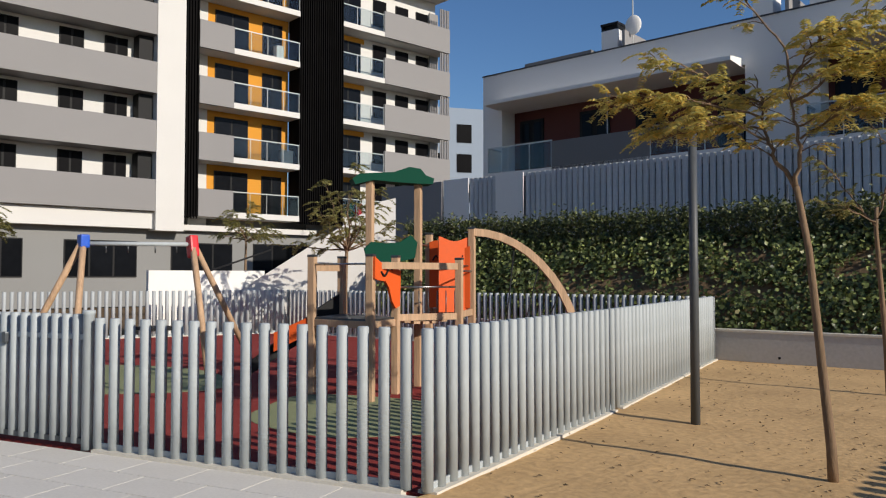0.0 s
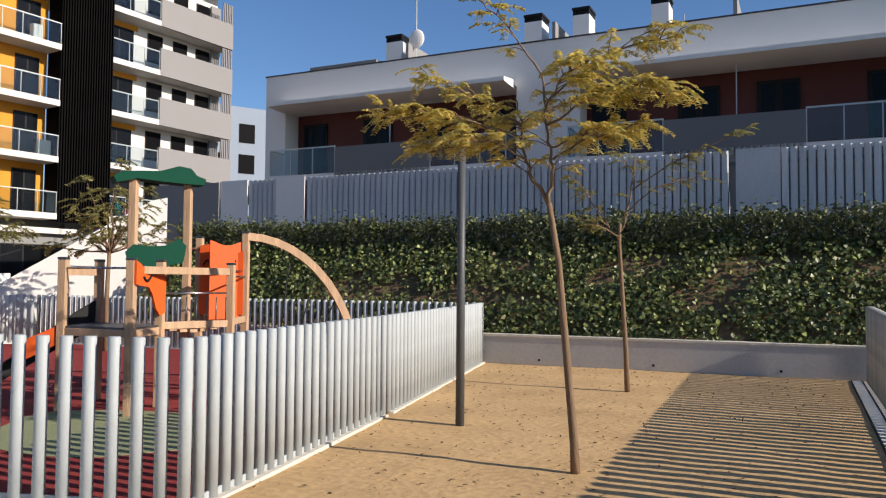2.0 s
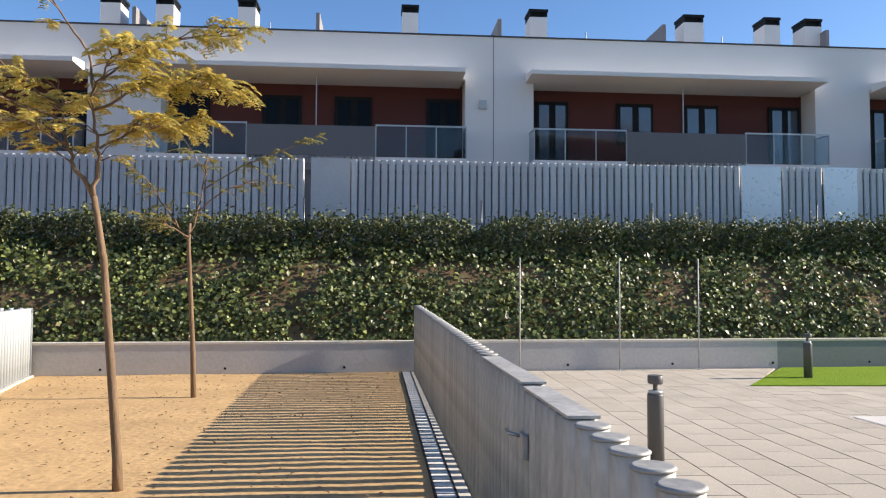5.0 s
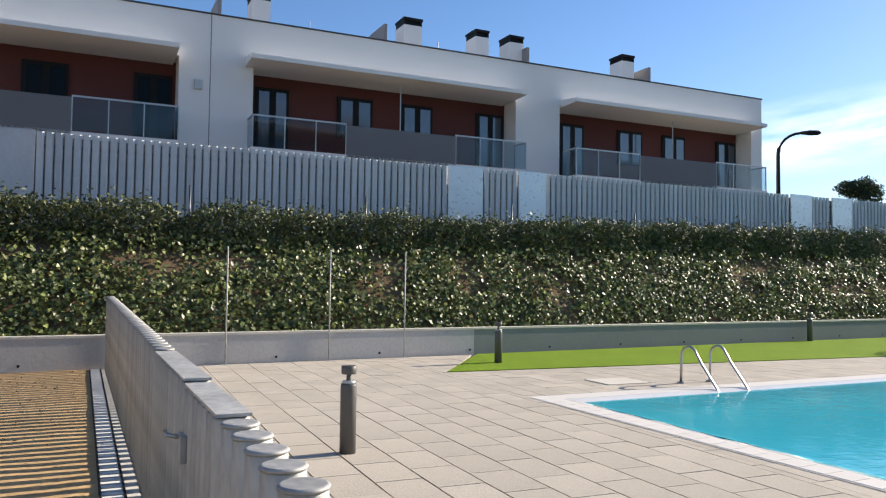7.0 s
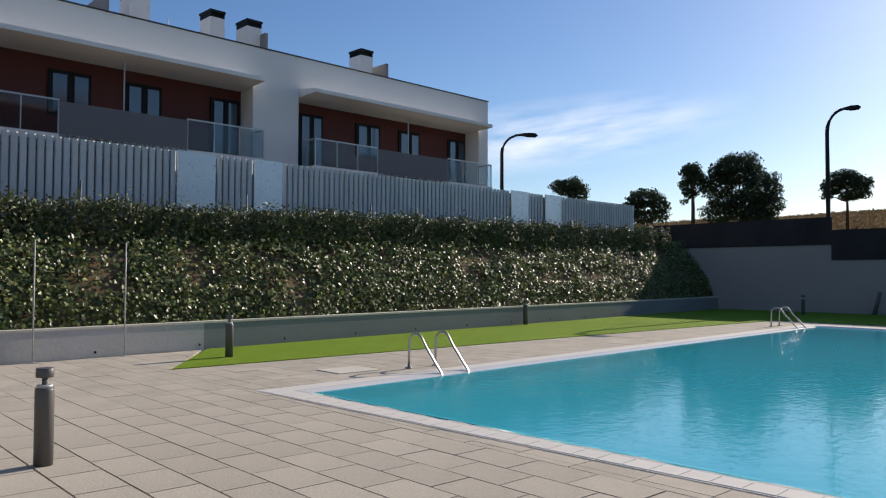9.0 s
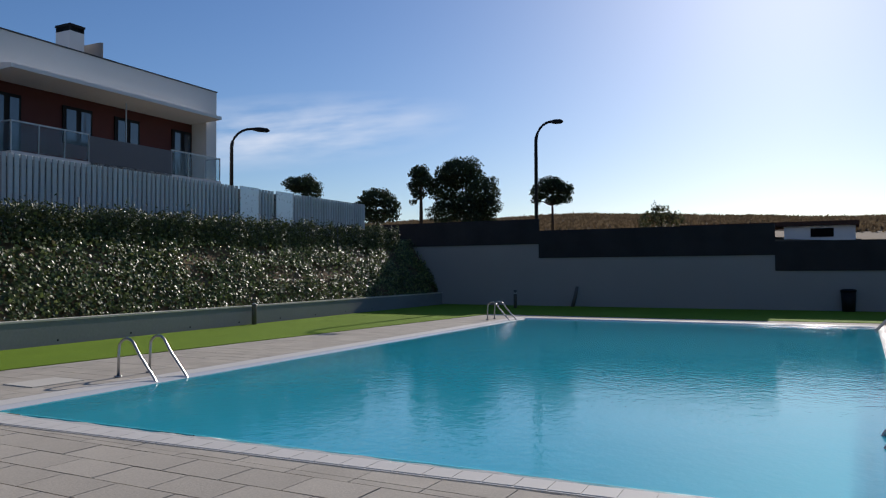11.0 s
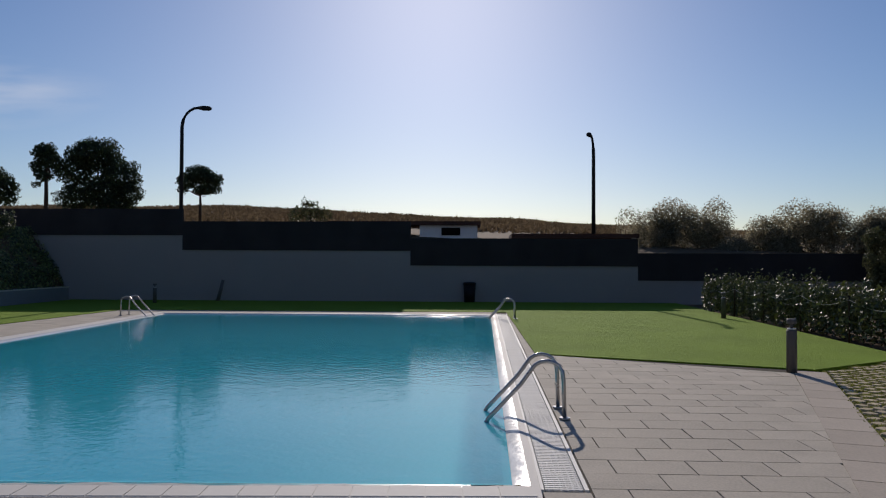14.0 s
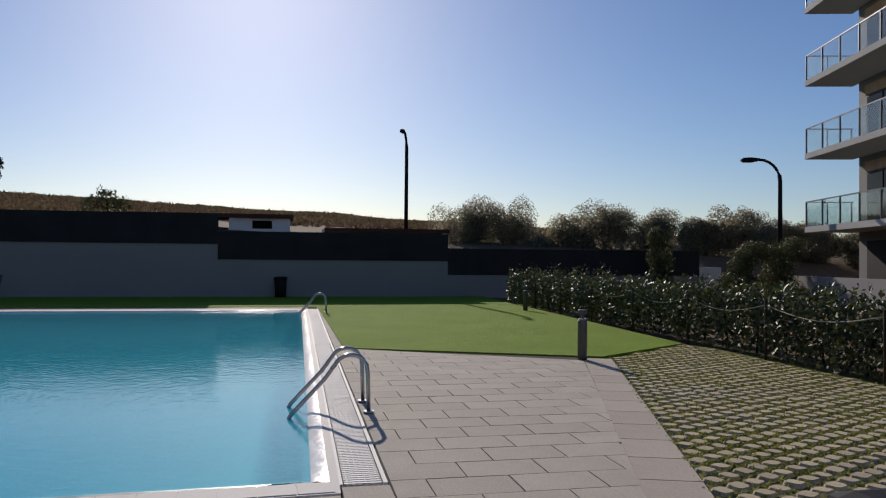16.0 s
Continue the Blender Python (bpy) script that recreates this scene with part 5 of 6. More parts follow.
spray_tree("locust_tree", (-1.87, 6.23, 0), (0.952, 0.304), [(0.01, 0, -0.03), (0.0, 0, 0.25), (-0.04, 0.01, 0.70), (-0.09, 0, 1.28), (-0.13, 0.01, 1.75), (-0.21, 0, 2.24)], [
    ([(-0.21, 0, 2.22), (-0.38, 0.05, 2.51), (-0.44, 0.08, 2.72), (-0.44, 0.05, 2.96), (-0.50, 0.0, 3.15)], 0.021, 7),
    ([(-0.21, 0, 2.22), (-0.17, -0.06, 2.54), (-0.22, -0.05, 2.75), (-0.25, 0, 2.99), (-0.19, 0.05, 3.17)], 0.020, 7),
    ([(-0.25, 0, 2.99), (-0.26, 0.05, 3.28), (-0.43, 0.05, 3.57), (-0.63, 0.0, 3.84), (-0.83, 0.0, 4.02)], 0.012, 5),
    ([(-0.44, 0.08, 2.72), (-0.76, 0.25, 2.80), (-1.12, 0.30, 2.78), (-1.31, 0.32, 2.74)], 0.011, 14),
    ([(-0.44, 0.05, 2.80), (-0.82, -0.10, 2.92), (-1.22, -0.15, 2.98), (-1.56, -0.12, 2.94)], 0.011, 15),
    ([(-0.44, 0.05, 2.92), (-0.76, 0.05, 3.12), (-1.01, 0.10, 3.28), (-1.34, 0.12, 3.37)], 0.010, 9),
    ([(-0.40, 0.06, 2.62), (-0.65, -0.30, 2.72), (-0.90, -0.50, 2.70)], 0.009, 14),
    ([(-0.18, -0.06, 2.60), (0.11, -0.15, 2.76), (0.40, -0.20, 2.80)], 0.011, 18),
    ([(-0.20, -0.05, 2.70), (0.05, 0.25, 2.86), (0.38, 0.45, 2.92)], 0.010, 16),
    ([(-0.23, -0.02, 2.90), (0.13, -0.10, 3.10), (0.50, -0.12, 3.14), (0.80, -0.10, 3.10)], 0.012, 17),
    ([(-0.24, 0.0, 3.02), (0.05, 0.30, 3.20), (0.40, 0.40, 3.28)], 0.010, 14),
    ([(-0.20, 0.04, 3.15), (0.13, 0.0, 3.40), (0.43, -0.05, 3.53), (0.82, -0.05, 3.60)], 0.010, 13),
    ([(-0.24, 0.02, 3.05), (-0.10, -0.35, 3.22), (0.10, -0.60, 3.26)], 0.009, 14),
    ([(-0.42, 0.05, 2.86), (-0.50, 0.40, 3.02), (-0.55, 0.70, 3.05)], 0.009, 13),
], 4, "young locust tree with yellowing feathery leaves on sand", M_yellow)
spray_tree("locust_tree", (-2.65, 11.19, 0), (0.96, 0.28), [(0, 0, -0.03), (-0.02, 0, 0.6), (-0.06, 0, 1.3), (-0.11, 0.02, 2.15), (-0.10, 0.0, 2.45)], [
    ([(-0.10, 0, 2.30), (0.05, 0.1, 2.80), (0.12, 0.1, 3.20), (0.10, 0.1, 3.50)], 0.018, 4),
    ([(-0.11, 0, 2.20), (-0.35, 0.1, 2.55), (-0.60, 0.1, 2.95), (-0.85, 0.1, 3.20)], 0.015, 6),
    ([(-0.05, 0, 2.60), (0.40, -0.1, 2.95), (0.80, -0.1, 3.10), (1.15, -0.1, 3.05)], 0.012, 3),
    ([(0.08, 0.1, 2.95), (0.60, 0.0, 3.30), (1.10, 0.0, 3.55), (1.60, 0.0, 3.75)], 0.012, 5),
    ([(-0.10, 0, 2.25), (-0.45, -0.2, 2.45), (-0.85, -0.3, 2.55)], 0.010, 7),
    ([(0.12, 0.1, 3.15), (-0.05, 0.2, 3.45), (-0.25, 0.2, 3.75)], 0.010, 4),
], 9, "slim locust tree with few leaves beside the wall", M_olive_gold)
pinnate_tree("locust_tree", (-21.5, 5.6, 0), [(0, 0, 0), (0, 0, 1.4), (0.05, 0, 2.6)], [0.06, 0.05, 0.04], 1.1, 0.9, (1, 1), 12, "small tree with thin leaves before the apartments", 10, 13, 0.10, M_olive_gold)
pinnate_tree("locust_tree", (-24.0, 15.0, 0), [(0, 0, 0), (0, 0, 1.4), (0.05, 0, 2.9)], [0.06, 0.05, 0.04], 1.0, 1.3, (1, 1), 13, "small tree with thin leaves before the apartments", 12, 13, 0.10, M_olive_gold)
pinnate_tree("locust_tree", (-14.2, 11.6, 0), [(0, 0, 0), (0, 0, 1.2), (0.05, 0, 2.2)], [0.06, 0.05, 0.04], 1.5, 1.7, (1, 1), 14, "small leafy tree behind the playground", 14, 14, 0.10, M_olive_gold)

lp = thing("lamp_post", "dark grey slender lamp post standing in sand", "lamp post", pose(-3.61, 7.64, 0))
part("pole", tube(nb(), [(0, 0, 0), (0, 0, 3.1)], [0.050, 0.044], 14), M_pole, lp)
part("head", box(nb(), -0.32, 0.10, -0.07, 0.07, 3.08, 3.15, 0.02), M_pole, lp, "flat lamp head", pose(0, 0, 0, 0, 0, 10))


# ---- far wall, hill, distance ----
fw = thing("wall_far", "stepped grey rendered wall topped by black screening", "wall", kind="structure")
XW = 33.8
for y0, y1, zw, zs in ((12.75, 24.0, 2.85, 3.97), (2.84, 12.75, 2.21, 3.43), (-6.82, 2.84, 1.58, 2.72), (-18.8, -6.82, 0.98, 2.11)):
    part("wall_panel", box(nb(), XW, XW + 0.3, y0, y1, -0.05, zw), M_far_wall, fw)
    part("screen", box(nb(), XW - 0.05, XW - 0.01, y0, y1, zw - 0.03, zs), M_screen, fw, "black screening mesh")
    y = y0 + 0.02
    while y <= y1:
        part("screen_post", tube(nb(), [(XW + 0.05, y, zw), (XW + 0.05, y, zs)], 0.03, 6), M_black, fw)
        y += 2.5
part("wall_panel", box(nb(), XW - 0.1, XW + 0.4, -19.9, -18.8, -0.05, 1.36), M_render_white, fw)

b = nb()
xs = [35.5, 38, 42, 47, 53, 60, 68, 76, 84, 92, 100, 130, 200, 400, 900]
ys = [-400, -200, -120, -80] + [-60 + 6 * i for i in range(26)] + [120, 200, 400]


def hill(x, y):
    f_ = min(1, max(0, (x - 36) / 56))
    return 0.9 + (0.8 + 5.5 * f_ ** 0.9) * min(1.2, max(0.45, 0.98 + 0.008 * y)) * (1 if x > 36 else 0) + 0.25 * noise.noise((x * 0.11, y * 0.11, 0)) - (max(0, x - 100) * 0.004)


vg = [[b.verts.new((x, y, hill(x, y))) for y in ys] for x in xs]
for r0, r1 in zip(vg, vg[1:]):
    for k in range(len(ys) - 1):
        b.faces.new((r0[k], r1[k], r1[k + 1], r0[k + 1])).smooth = True
solo("hill", b, M_hill, "dry brown grassy hill rising beyond the wall", "hill", kind="structure")
rng = np.random.default_rng(31)
k = 26000
x, y = rng.uniform(60, 99, k), rng.uniform(-45, 70, k)
z = np.array([hill(a, c2) for a, c2 in zip(x, y)])
tall = 0.25 + 0.35 * rng.uniform(0, 1, k) ** 3
c = np.stack([x, y, z + tall * 0.4], 1)
nr = np.stack([np.ones(k), rng.normal(0, 0.6, k), rng.normal(0, 0.15, k)], 1)
solo("dry_grass", leaf_mesh("dry_grass", c, nr, 0.55, M_dry, 0.35, rng), M_dry, "dry yellow brown grass on the hill", "grass", kind="stuff")


def clump_tree(name, base, trunk_h, lumps, count, leaf, mat, seed, label, category="tree", lean=0.0):
    """A tree or shrub: trunk, limbs to each lump of the crown, leaves in loose lumps."""
    r_ = np.random.default_rng(seed)
    rnd = random.Random(seed)
    t_ = thing(name, label, category, pose(*base))
    bm = nb()
    tube(bm, [(0, 0, -0.4), (0.05, 0, trunk_h * 0.5), (lean, 0, trunk_h)], [0.035 * trunk_h + 0.04, 0.03 * trunk_h + 0.03, 0.02 * trunk_h + 0.02], 7)
    part("trunk", bm, M_bark_dark, t_)
    bm = nb()
    cs, ns = [], []
    tot = sum(l_[3] * l_[3] * l_[4] for l_ in lumps)
    for lx, ly, lz, rw, rh in lumps:
        limb(bm, (lean, 0, trunk_h * 0.8), (lx, ly, lz), 0.02 * trunk_h + 0.02, 0.02, 0.15, rnd, 5)
        m_ = int(count * rw * rw * rh / tot)
        v_ = r_.normal(size=(m_, 3))
        v_ /= np.linalg.norm(v_, axis=1, keepdims=True)
        rad = r_.uniform(0.25, 1.0, m_) ** 0.45
        nz = np.array([noise.noise((a * 2.2 + lx, c2 * 2.2 + ly, e * 2.2 + lz)) for a, c2, e in v_])
        rad = rad * (0.86 + 0.38 * nz)
        cs.append(np.stack([lx + v_[:, 0] * rad * rw, ly + v_[:, 1] * rad * rw, lz + v_[:, 2] * rad * rh], 1))
        ns.append(v_ + r_.normal(0, 0.6, (m_, 3)))
    part("limb", bm, M_bark_dark, t_)
    tagged(part("crown", leaf_mesh("crown", np.concatenate(cs), np.concatenate(ns), leaf, mat, 0.5, r_), mat, t_), kind="stuff")
    return t_


clump_tree("pine_tree", (54.7, 27.0, hill(54.7, 27) + 0.5), 3.0, [(0, 0.3, 4.6, 2.2, 1.4), (0, -1.6, 3.0, 1.7, 1.5), (0, 1.6, 3.4, 1.6, 1.4), (0, -0.4, 1.9, 1.8, 1.3), (0, -2.2, 1.8, 1.2, 1.0), (0, 1.6, 1.5, 1.6, 1.2), (0, -1.2, 1.0, 1.6, 0.9)], 26000, 0.19, M_pine, 41, "dark broad stone pine on the hill")
clump_tree("pine_tree", (53.2, 30.0, hill(53.2, 30) + 0.5), 3.6, [(0, 0.1, 4.7, 1.0, 0.8), (0, -0.5, 4.1, 0.9, 0.6), (0.3, 0.6, 3.8, 0.8, 0.6), (0, 0.2, 3.1, 0.7, 0.5), (0, -0.8, 3.3, 0.45, 0.4), (0, 0.7, 2.5, 0.4, 0.3)], 4200, 0.19, M_pine, 42, "slim pine with a bare trunk on the hill")
clump_tree("pine_tree", (57.4, 20.6, hill(57.4, 20.6) + 0.5), 2.2, [(0, 0.1, 3.3, 1.2, 0.8), (0, -1.0, 2.9, 0.9, 0.65), (0, 1.0, 2.8, 0.9, 0.7), (0.4, -0.2, 2.2, 1.0, 0.5), (0, 1.3, 2.2, 0.5, 0.35), (0, -1.2, 2.2, 0.5, 0.4)], 6200, 0.19, M_pine, 43, "small stone pine on the hill")
clump_tree("pine_tree", (51.4, 33.0, hill(51.4, 33) + 0.5), 2.2, [(0, 0, 2.9, 1.6, 0.9), (0, -1.2, 2.3, 1.1, 0.8), (0, 1.2, 2.1, 1.1, 0.9), (0.4, 0.2, 1.5, 1.3, 0.7), (0, -1.5, 1.5, 0.7, 0.6)], 7600, 0.19, M_pine, 44, "round dark pine on the hill")
clump_tree("pine_tree", (48.0, 37.6, hill(48, 37.6) + 0.5), 3.6, [(0, 0, 4.3, 1.7, 0.8), (0, -0.9, 3.6, 1.0, 0.7)], 4160, 0.19, M_pine, 45, "round dark pine behind the fence")
clump_tree("shrub", (60.0, 12.8, hill(60, 12.8) - 0.2), 1.2, [(0, 0, 1.5, 0.9, 1.0), (0, 1.1, 1.2, 0.8, 0.8), (0, -1.0, 1.2, 0.8, 0.7), (0, 0.5, 2.1, 0.35, 0.6)], 1500, 0.20, M_olive, 46, "thin dry shrub on the hill", "shrub")
for i, (x, y, h, w) in enumerate(((47.0, -10.4, 4.5, 2.8), (46.5, -13.4, 4.0, 2.6), (45.0, -16.0, 3.3, 2.4), (44.0, -18.3, 4.1, 2.6), (43.0, -20.6, 3.4, 2.2), (41.0, -22.6, 3.0, 1.9), (40.5, -25.0, 3.4, 2.2), (39.0, -26.8, 2.9, 2.1), (38.0, -28.6, 2.6, 2.1), (37.0, -30.6, 2.4, 1.9))):
    rr_ = random.Random(60 + i)
    clump_tree("willow_shrub", (x, y, 1.0), 1.3, [(0, rr_.uniform(-w, w) * 0.6, h * rr_.uniform(0.3, 0.85), w * rr_.uniform(0.35, 0.6), h * rr_.uniform(0.22, 0.36)) for _ in range(11)], 19000, 0.12, M_willow, 60 + i, "grey green loose shrub beyond the wall", "shrub")

for i, (x, y, z, h, w) in enumerate(((31.5, -15.7, 0.0, 3.0, 0.9), (29.4, -18.5, 0.0, 2.4, 1.2), (29.2, -20.0, 0.0, 2.6, 1.3))):
    rr_ = random.Random(90 + i)
    clump_tree("garden_shrub", (x, y, z), 1.0, [(0, rr_.uniform(-w, w) * 0.55, h * (0.2 + 0.1 * k), w * rr_.uniform(0.4, 0.65), h * 0.16) for k in range(8)], 8000, 0.09, M_olive, 90 + i, "loose dark green shrub before the far wall", "shrub")

hut = thing("hut", "small white hut with brown tiled roof beyond the wall", "hut")
part("wall", box(nb(), 50, 53, -0.1, 3.6, 2.5, 4.15), M_render_white, hut)
part("roof", box(nb(), 49.7, 53.3, -0.3, 9.5, 4.15, 4.40), M_tile_roof, hut)
part("window", box(nb(), 49.95, 50.02, 1.0, 2.2, 3.5, 4.0), M_blind, hut)
pg_ = thing("pergola", "low brown tiled roof behind the far wall", "roof")
part("roof", box(nb(), 36.2, 39, -7.4, -1.6, 2.85, 3.03), M_tile_roof, pg_)
part("post", box(nb(), 36.3, 36.5, -7.3, -7.1, 0.9, 2.85), M_render_white, pg_)


def street_lamp(x, y, z0, top, head, reach, label):
    t_ = thing("street_lamp", label, "street lamp", pose(x, y, z0), "street lamps")
    hx, hy = math.cos(head), math.sin(head)
    h = top - z0
    pts = [(0, 0, 0), (0, 0, h - 1.0)]
    for i in range(1, 7):
        a = math.pi / 2 * i / 6
        rr_ = reach * 0.65
        pts.append((hx * rr_ * (1 - math.cos(a)), hy * rr_ * (1 - math.cos(a)), h - 1.0 + 0.95 * math.sin(a)))
    part("pole", tube(nb(), pts, [0.11] + [0.085] * 2 + [0.06] * 5, 10), M_black, t_)
    e = Vector(pts[-1])
    f_ = e + Vector((hx, hy, -0.04)) * reach * 0.55
    part("head", tube(nb(), [e - Vector((hx, hy, 0)) * 0.05, e.lerp(f_, 0.4), e.lerp(f_, 0.85), f_], [0.06, 0.12, 0.11, 0.04], 10), M_black, t_)
    return t_


street_lamp(36.5, 13.9, 0.5, 9.0, math.radians(-85), 1.15, "black curved street lamp behind the far wall")
street_lamp(38.6, -5.7, 0.5, 7.95, math.radians(150), 0.6, "black curved street lamp behind the far wall")
street_lamp(28.5, 26.4, 2.4, 8.6, math.radians(-42), 1.5, "black curved street lamp beyond the row houses")
street_lamp(30.6, -20.8, -0.06, 6.1, math.radians(75), 1.4, "black curved street lamp near the balconies")

# ---- second apartment block, with glass balconies ----
RB = pose(30.0, -21.55, 0, 0, 0, 166.1)
rb = thing("balcony_block", "dark apartment block with deep glass balconies", "apartment building", RB)
part("wall", box(nb(), 0.75, 18, 1.9, 14, 0.0, 16), M_grey_dark, rb)
for i in range(5):
    z = 2.88 + 3.12 * i
    part("balcony_slab", box(nb(), 0, 18, 0, 2.0, z, z + 0.24), M_concrete, rb)
    gl = part("glass_rail", box(nb(), 0.03, 18, 0.03, 0.07, z + 1.27, z + 1.32), M_steel_dark, rb)
    part("glass", box(nb(), 0.05, 18, 0.045, 0.055, z + 0.10, z + 1.27), M_glass_clear, gl)
    part("glass", box(nb(), 0.045, 0.055, 0.06, 2.0, z + 0.10, z + 1.27), M_glass_clear, gl)
    part("side_rail", box(nb(), 0.03, 0.07, 0.07, 2.0, z + 1.27, z + 1.32), M_steel_dark, gl)
    for j in range(12):
        part("post", box(nb(), 0.02 + j * 1.5, 0.07 + j * 1.5, 0.02, 0.08, z + 0.0, z + 1.3), M_steel_dark, gl)
    for j in range(2):
        part("post", box(nb(), 0.02, 0.07, 0.9 + j * 1.0, 0.95 + j * 1.0, z + 0.0, z + 1.3), M_steel_dark, gl)
    part("lintel", box(nb(), 1.3, 18, 1.86, 1.9, z + 2.45, z + 2.85), M_timber, rb, "brown timber band")
    w = part("window", box(nb(), 1.5, 5.5, 1.84, 1.9, z + 0.24, z + 2.4), M_black, rb)
    for j in range(3):
        part("pane", box(nb(), 1.6 + j * 1.28, 2.75 + j * 1.28, 1.81, 1.838, z + 0.34, z + 2.3), M_window, w)
w = part("window", box(nb(), 1.5, 5.5, 1.84, 1.9, 0.2, 2.5), M_black, rb)
solo("wall_garden", box(nb(), -0.2, 14, -0.7, -0.5, 0.0, 1.05), M_far_wall, "low grey garden wall below the balconies", "wall", kind="structure", m=RB)
b = nb()
box(b, 3.5, 4.5, -3.9, -2.5, -0.05, 0.44, 0.12)
solo("storage_box", b, M_black, "dark low storage box at the edge of the deck", "box")
# dark waste bin by the far wall
bn = thing("waste_bin", "dark bin standing against the far wall", "bin", pose(33.4, 0.3, 0))
part("body", tube(nb(), [(0, 0, 0.0), (0, 0, 0.75)], [0.22, 0.26], 14), M_black, bn)
part("lid", tube(nb(), [(0, 0, 0.75), (0, 0, 0.82), (0, 0, 0.86)], [0.28, 0.28, 0.2], 14), M_black, bn)

wp_ = thing("leaning_post", "short dark post leaning by the far wall", "post", pose(33.3, 10.9, 0))
part("post", tube(nb(), [(0, 0.12, 0.0), (0, 0, 0.45), (0, -0.1, 0.9)], [0.09, 0.08, 0.07], 10), M_boll, wp_)

# ---- rope line before the laurel hedge ----
rope = thing("rope_line", "thin stakes with a sagging white rope before the hedge", "rope barrier")
stops = [(7.0 + 2.6 * i, -7.32 - 0.035 * 2.6 * i) for i in range(9)]
for x, y in stops:
    part("stake", tube(nb(), [(x, y, -0.05), (x, y, 0.95)], 0.02, 7), M_bark_dark, rope)
for (xa, ya), (xb, yb) in zip(stops, stops[1:]):
    pts = [(xa + (xb - xa) * i / 8, ya + (yb - ya) * i / 8, 0.86 - 0.16 * math.sin(math.pi * i / 8)) for i in range(9)]
    part("rope", tube(nb(), pts, 0.007, 6), M_coping, rope)
# ---- paving pieces ----
def clip(poly, region):
    """The part of one convex outline inside another, both as corner lists running counterclockwise."""
    out = poly
    for i in range(len(region)):
        (ax_, ay_), (bx_, by_) = region[i], region[(i + 1) % len(region)]
        src, out = out, []
        for j in range(len(src)):
            p, q = src[j], src[(j + 1) % len(src)]
            sp = (bx_ - ax_) * (p[1] - ay_) - (by_ - ay_) * (p[0] - ax_)
            sq = (bx_ - ax_) * (q[1] - ay_) - (by_ - ay_) * (q[0] - ax_)
            if sp >= 0:
                out.append(p)
            if (sp >= 0) != (sq >= 0):
                f_ = sp / (sp - sq)
                out.append((p[0] + (q[0] - p[0]) * f_, p[1] + (q[1] - p[1]) * f_))
        if not out:
            return []
    return out


def ccw(pts):
    a = sum(pts[i][0] * pts[(i + 1) % len(pts)][1] - pts[(i + 1) % len(pts)][0] * pts[i][1] for i in range(len(pts)))
    return pts if a > 0 else pts[::-1]


PW, PL, PG = 0.40, 0.60, 0.009
bm_p = box(nb(), 0.008, PW - 0.008, 0.006, PL - 0.006, -0.03, 0.0)
top = max(bm_p.faces, key=lambda f: f.calc_center_median().z)
bmesh.ops.inset_individual(bm_p, faces=[top], thickness=0.004, depth=0.002)
paver_me = mesh_of("paver", bm_p, M_paver)
rest = nb()
REGIONS = [
    (pool_deck, [(1.05, -2.1), (5.77, -2.1), (5.77, 14.95), (0.64, 14.42), (1.04, 1.0)]),
    (pool_deck, [(5.77, -0.33), (6.19, -0.33), (5.77, 8.5)]),
    (pool_deck, [(5.77, 9.46), (26.68, 10.50), (26.7, 11.98), (5.85, 12.33), (5.77, 12.33)]),
    (pool_deck, [(5.77, 12.36), (5.86, 12.36), (7.6, 15.08), (5.77, 14.94)]),
    (pool_deck, [(25.53, -0.62), (26.58, -0.62), (26.58, 10.44), (25.53, 10.40)]),
    (deck2, [(5.77, -2.27), (12.42, -4.50), (14.5, -0.98), (14.5, -0.785), (5.77, -0.67)]),
    (deck2, [(5.77, -0.67), (6.37, -0.67), (6.37, -0.34), (5.77, -0.34)]),
    (deck2, [(14.5, -0.95), (26.6, -0.95), (26.6, -0.94), (14.5, -0.785)]),
]
rnd = random.Random(8)
for owner, reg in REGIONS:
    reg = ccw(reg)
    x0, x1 = min(p[0] for p in reg), max(p[0] for p in reg)
    y0, y1 = min(p[1] for p in reg), max(p[1] for p in reg)
    i0, i1 = math.floor((x0 - 5.66) / PW), math.ceil((x1 - 5.66) / PW)
    for i in range(i0, i1):
        shift = 0.27 if i % 2 else 0.57
        for j in range(math.floor((y0 - shift) / PL) - 1, math.ceil((y1 - shift) / PL) + 1):
            xa, ya = 5.66 + i * PW, shift + j * PL
            full = [(xa, ya), (xa + PW, ya), (xa + PW, ya + PL), (xa, ya + PL)]
            cut = clip(full, reg)
            if len(cut) < 3:
                continue
            area = abs(sum(cut[k][0] * cut[(k + 1) % len(cut)][1] - cut[(k + 1) % len(cut)][0] * cut[k][1] for k in range(len(cut)))) / 2
            if area < 0.004:
                continue
            dz = rnd.uniform(-0.0015, 0.0015)
            if area > PW * PL - 1e-4 and ((owner is pool_deck and xa < 5.7 and ya < 9.0) or (owner is deck2 and xa < 11.0)):
                part("paver", paver_me, M_paver, owner, "", pose(xa, ya, dz))
            else:
                cx, cy = sum(p[0] for p in cut) / len(cut), sum(p[1] for p in cut) / len(cut)
                sh = [(cx + (p[0] - cx) * (1 - PG / max(0.02, abs(p[0] - cx) * 2 + 1e-6)) if abs(p[0] - cx) > 0.01 else p[0], cy + (p[1] - cy) * (1 - PG / max(0.02, abs(p[1] - cy) * 2 + 1e-6)) if abs(p[1] - cy) > 0.01 else p[1]) for p in cut]
                try:
                    prism(rest, sh, -0.03, dz)
                except ValueError:
                    pass
tagged(part("pavers", rest, M_paver_join, pool_deck), kind="stuff")

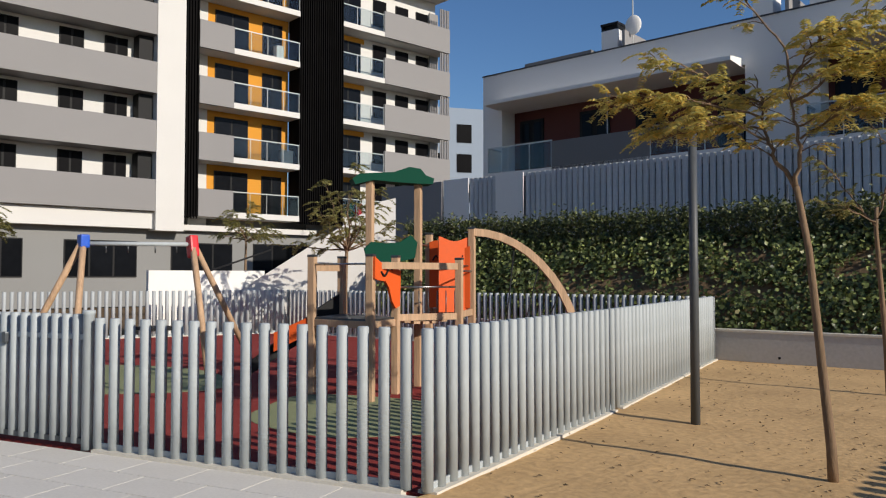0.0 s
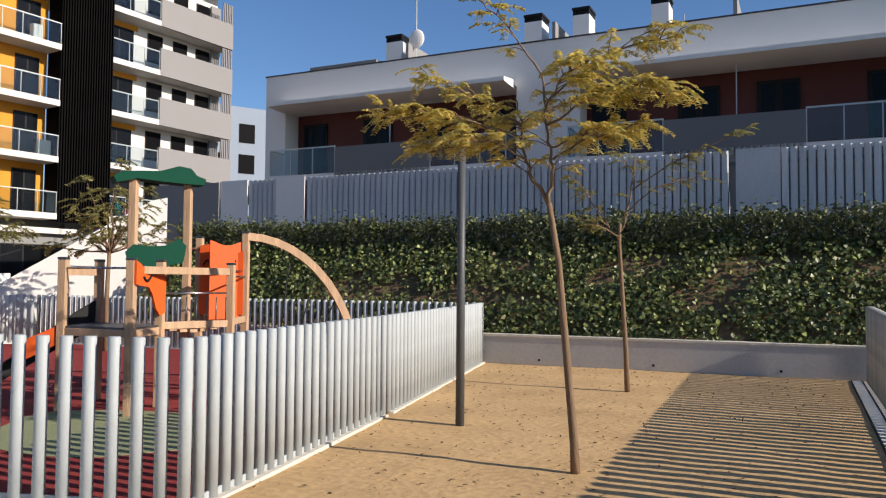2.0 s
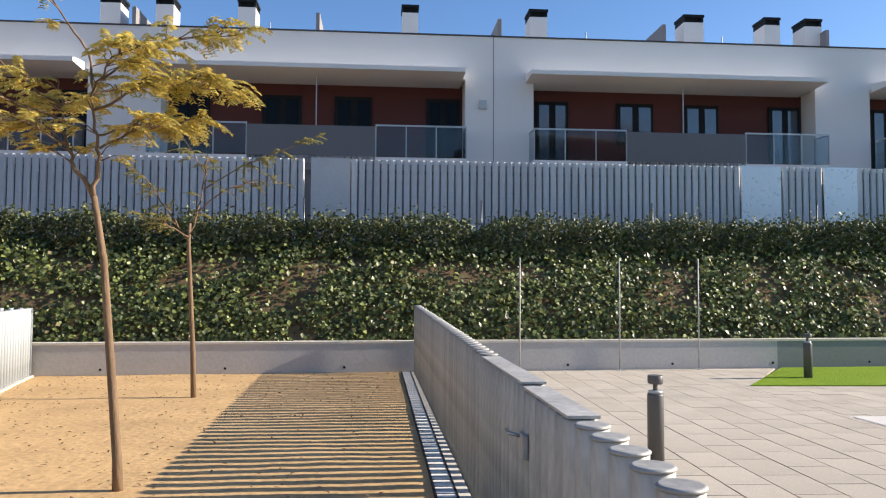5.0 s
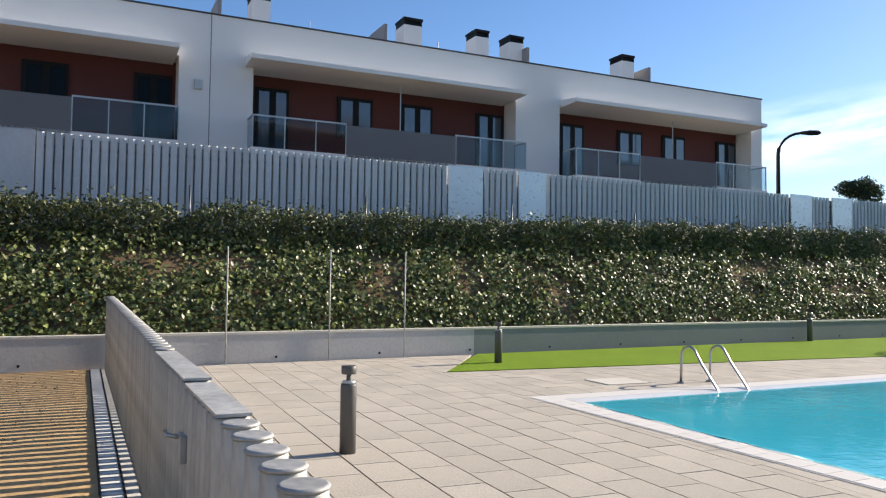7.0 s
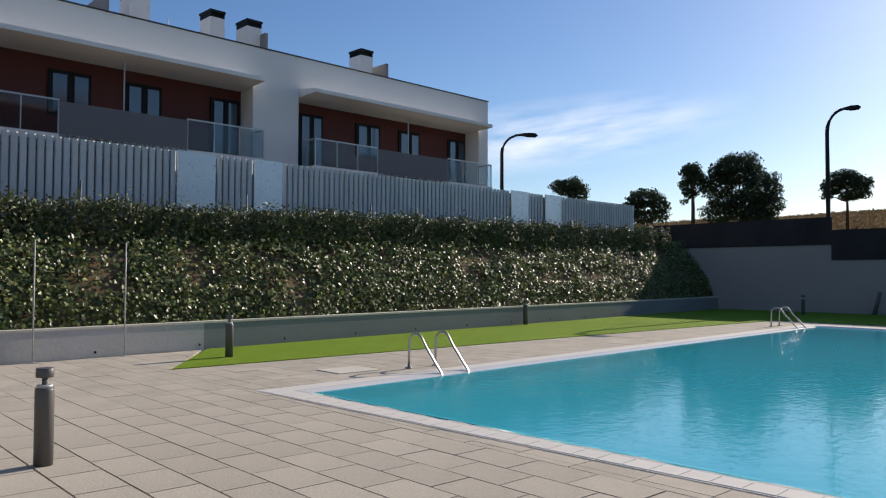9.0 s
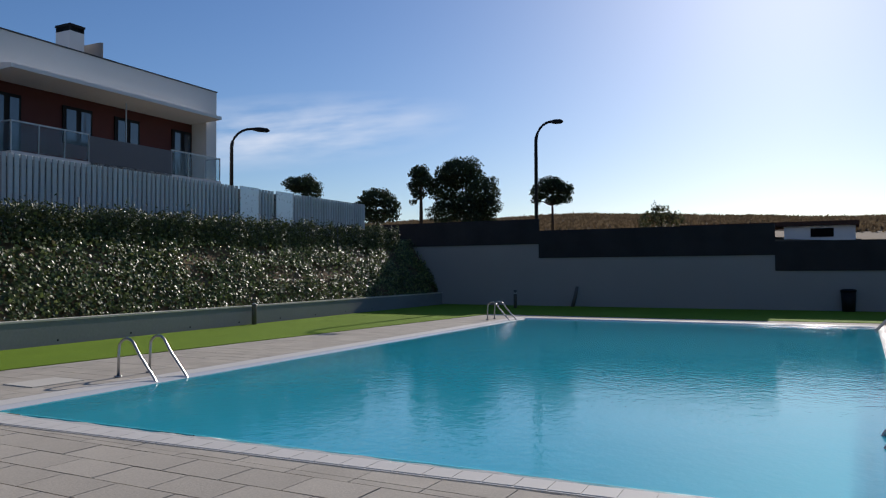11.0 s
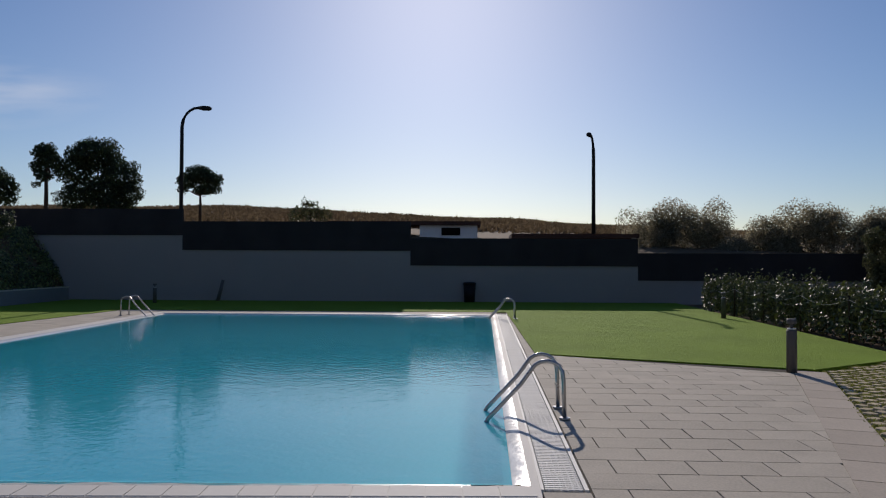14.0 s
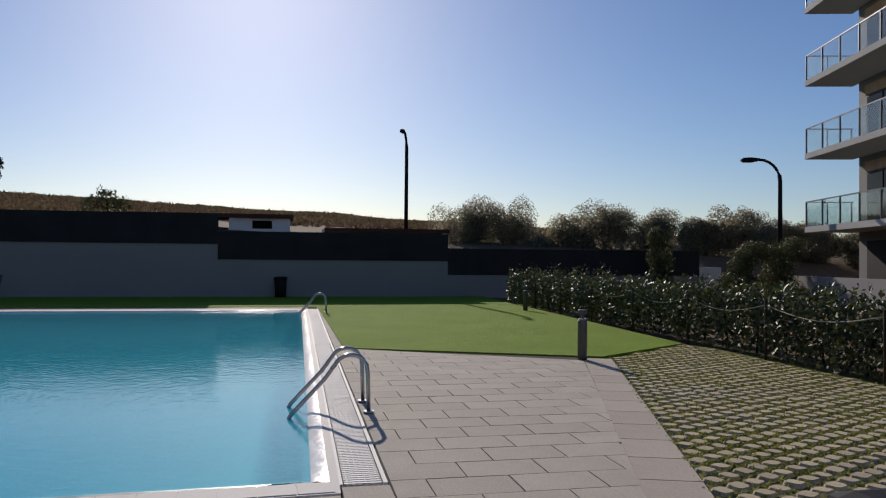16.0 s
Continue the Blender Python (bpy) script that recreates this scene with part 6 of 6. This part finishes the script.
kerb = thing("edge_kerb", "row of pale paving slabs edging the grass blocks", "kerb", kind="structure")
strip_pieces("slab", (5.60, -2.20), (12.66, -4.60), -0.42, 0.60, -0.03, 0.003, M_kerb, kerb, 0.018)

fore = thing("forecourt_slabs", "pale grey paving slabs before the playground fence", "paving", kind="structure")
for k in range(8):
    ox, oy = 0.321 * (0.07 + 0.4 * k), -0.947 * (0.07 + 0.4 * k)
    s0 = 0.30 * (k % 2) + 0.02
    q0, q1 = along(s0), along(s0 + 14.4)
    strip_pieces("slab", (q0[0] + ox, q0[1] + oy), (q1[0] + ox, q1[1] + oy), 0.4, 0.6, -0.03, 0.0, M_slab, fore, 0.008)

# ---- grass blocks ----
turf = solo("grass_block_paving", prism(nb(), [(12.66, -5.05), (14.40, -7.28), (13.5, -7.9), (3.5, -7.7), (3.5, -2.1), (5.5, -2.65)], -0.05, -0.02), M_turf, "concrete grass blocks with moss and turf between", "paving", kind="structure")
pitch = 0.264
CORNERS = [math.pi / 2 * (i // 2) + (-0.22 if i % 2 == 0 else 0.22) for i in range(8)]
bm_b = nb()
lo_ = [bm_b.verts.new((0.086 * math.cos(a), 0.086 * math.sin(a), -0.03)) for a in CORNERS]
hi_ = [bm_b.verts.new((0.068 * math.cos(a), 0.068 * math.sin(a), 0.006)) for a in CORNERS]
bm_b.faces.new(hi_)
for i in range(8):
    bm_b.faces.new((lo_[i], lo_[(i + 1) % 8], hi_[(i + 1) % 8], hi_[i]))
M_block = material("grass block concrete single", (0.50, 0.42, 0.29), 0.9, spread=0.15, grain=40, blotch=3.0, bump=0.3, vary=0.12)
block_me = mesh_of("block", bm_b, M_block)
turf_reg = ccw([(12.60, -5.10), (14.30, -7.25), (5.2, -7.4), (5.2, -2.62), (5.6, -2.68)])
ang = math.radians(-18.8)
ca, sa = math.cos(ang), math.sin(ang)
rest, made, cs = nb(), 0, []
rnd = random.Random(3)
for i in range(-8, 52):
    for j in range(-70, 12):
        u, v = i * pitch + (pitch / 2 if j % 2 else 0), j * pitch * 0.511
        x, y = 5.6 + ca * u - sa * v, -2.75 + sa * u + ca * v
        inside = all((turf_reg[(k + 1) % len(turf_reg)][0] - turf_reg[k][0]) * (y - turf_reg[k][1]) - (turf_reg[(k + 1) % len(turf_reg)][1] - turf_reg[k][1]) * (x - turf_reg[k][0]) > 0 for k in range(len(turf_reg)))
        if not inside:
            continue
        cs.append((x, y))
        tilt = pose(x, y, rnd.uniform(-0.006, 0.004), rnd.uniform(-3, 3), rnd.uniform(-3, 3), -18.8 + rnd.uniform(-6, 6))
        if x < 8.6 and made < 300:
            part("block", block_me, M_block, turf, "", tilt)
            made += 1
        else:
            vs = [rest.verts.new(tilt @ v_.co) for v_ in block_me.vertices]
            for f in block_me.polygons:
                rest.faces.new([vs[q] for q in f.vertices])
tagged(part("blocks", rest, M_soil_block, turf), kind="stuff")
rng = np.random.default_rng(71)
base = np.array(cs)
k = 34000
pick = base[rng.integers(0, len(base), k)]
off = rng.uniform(0.085, 0.135, k)
an = rng.uniform(0, 2 * np.pi, k)
c = np.stack([pick[:, 0] + off * np.cos(an), pick[:, 1] + off * np.sin(an), rng.uniform(-0.016, 0.004, k)], 1)
keep = np.array([noise.noise((a * 0.8, d_ * 0.8, 5)) for a, d_ in c[:, :2]]) > 0.0 - 0.075 * (c[:, 0] - 4.0) + rng.normal(0, 0.25, len(c))
c = c[keep]
nr = np.stack([rng.normal(0, 1, len(c)), rng.normal(0, 1, len(c)), rng.uniform(0.2, 1.2, len(c))], 1)
tagged(part("turf_tufts", leaf_mesh("turf_tufts", c, nr, 0.05, M_tuft, 0.32, rng), M_tuft, turf), kind="stuff")
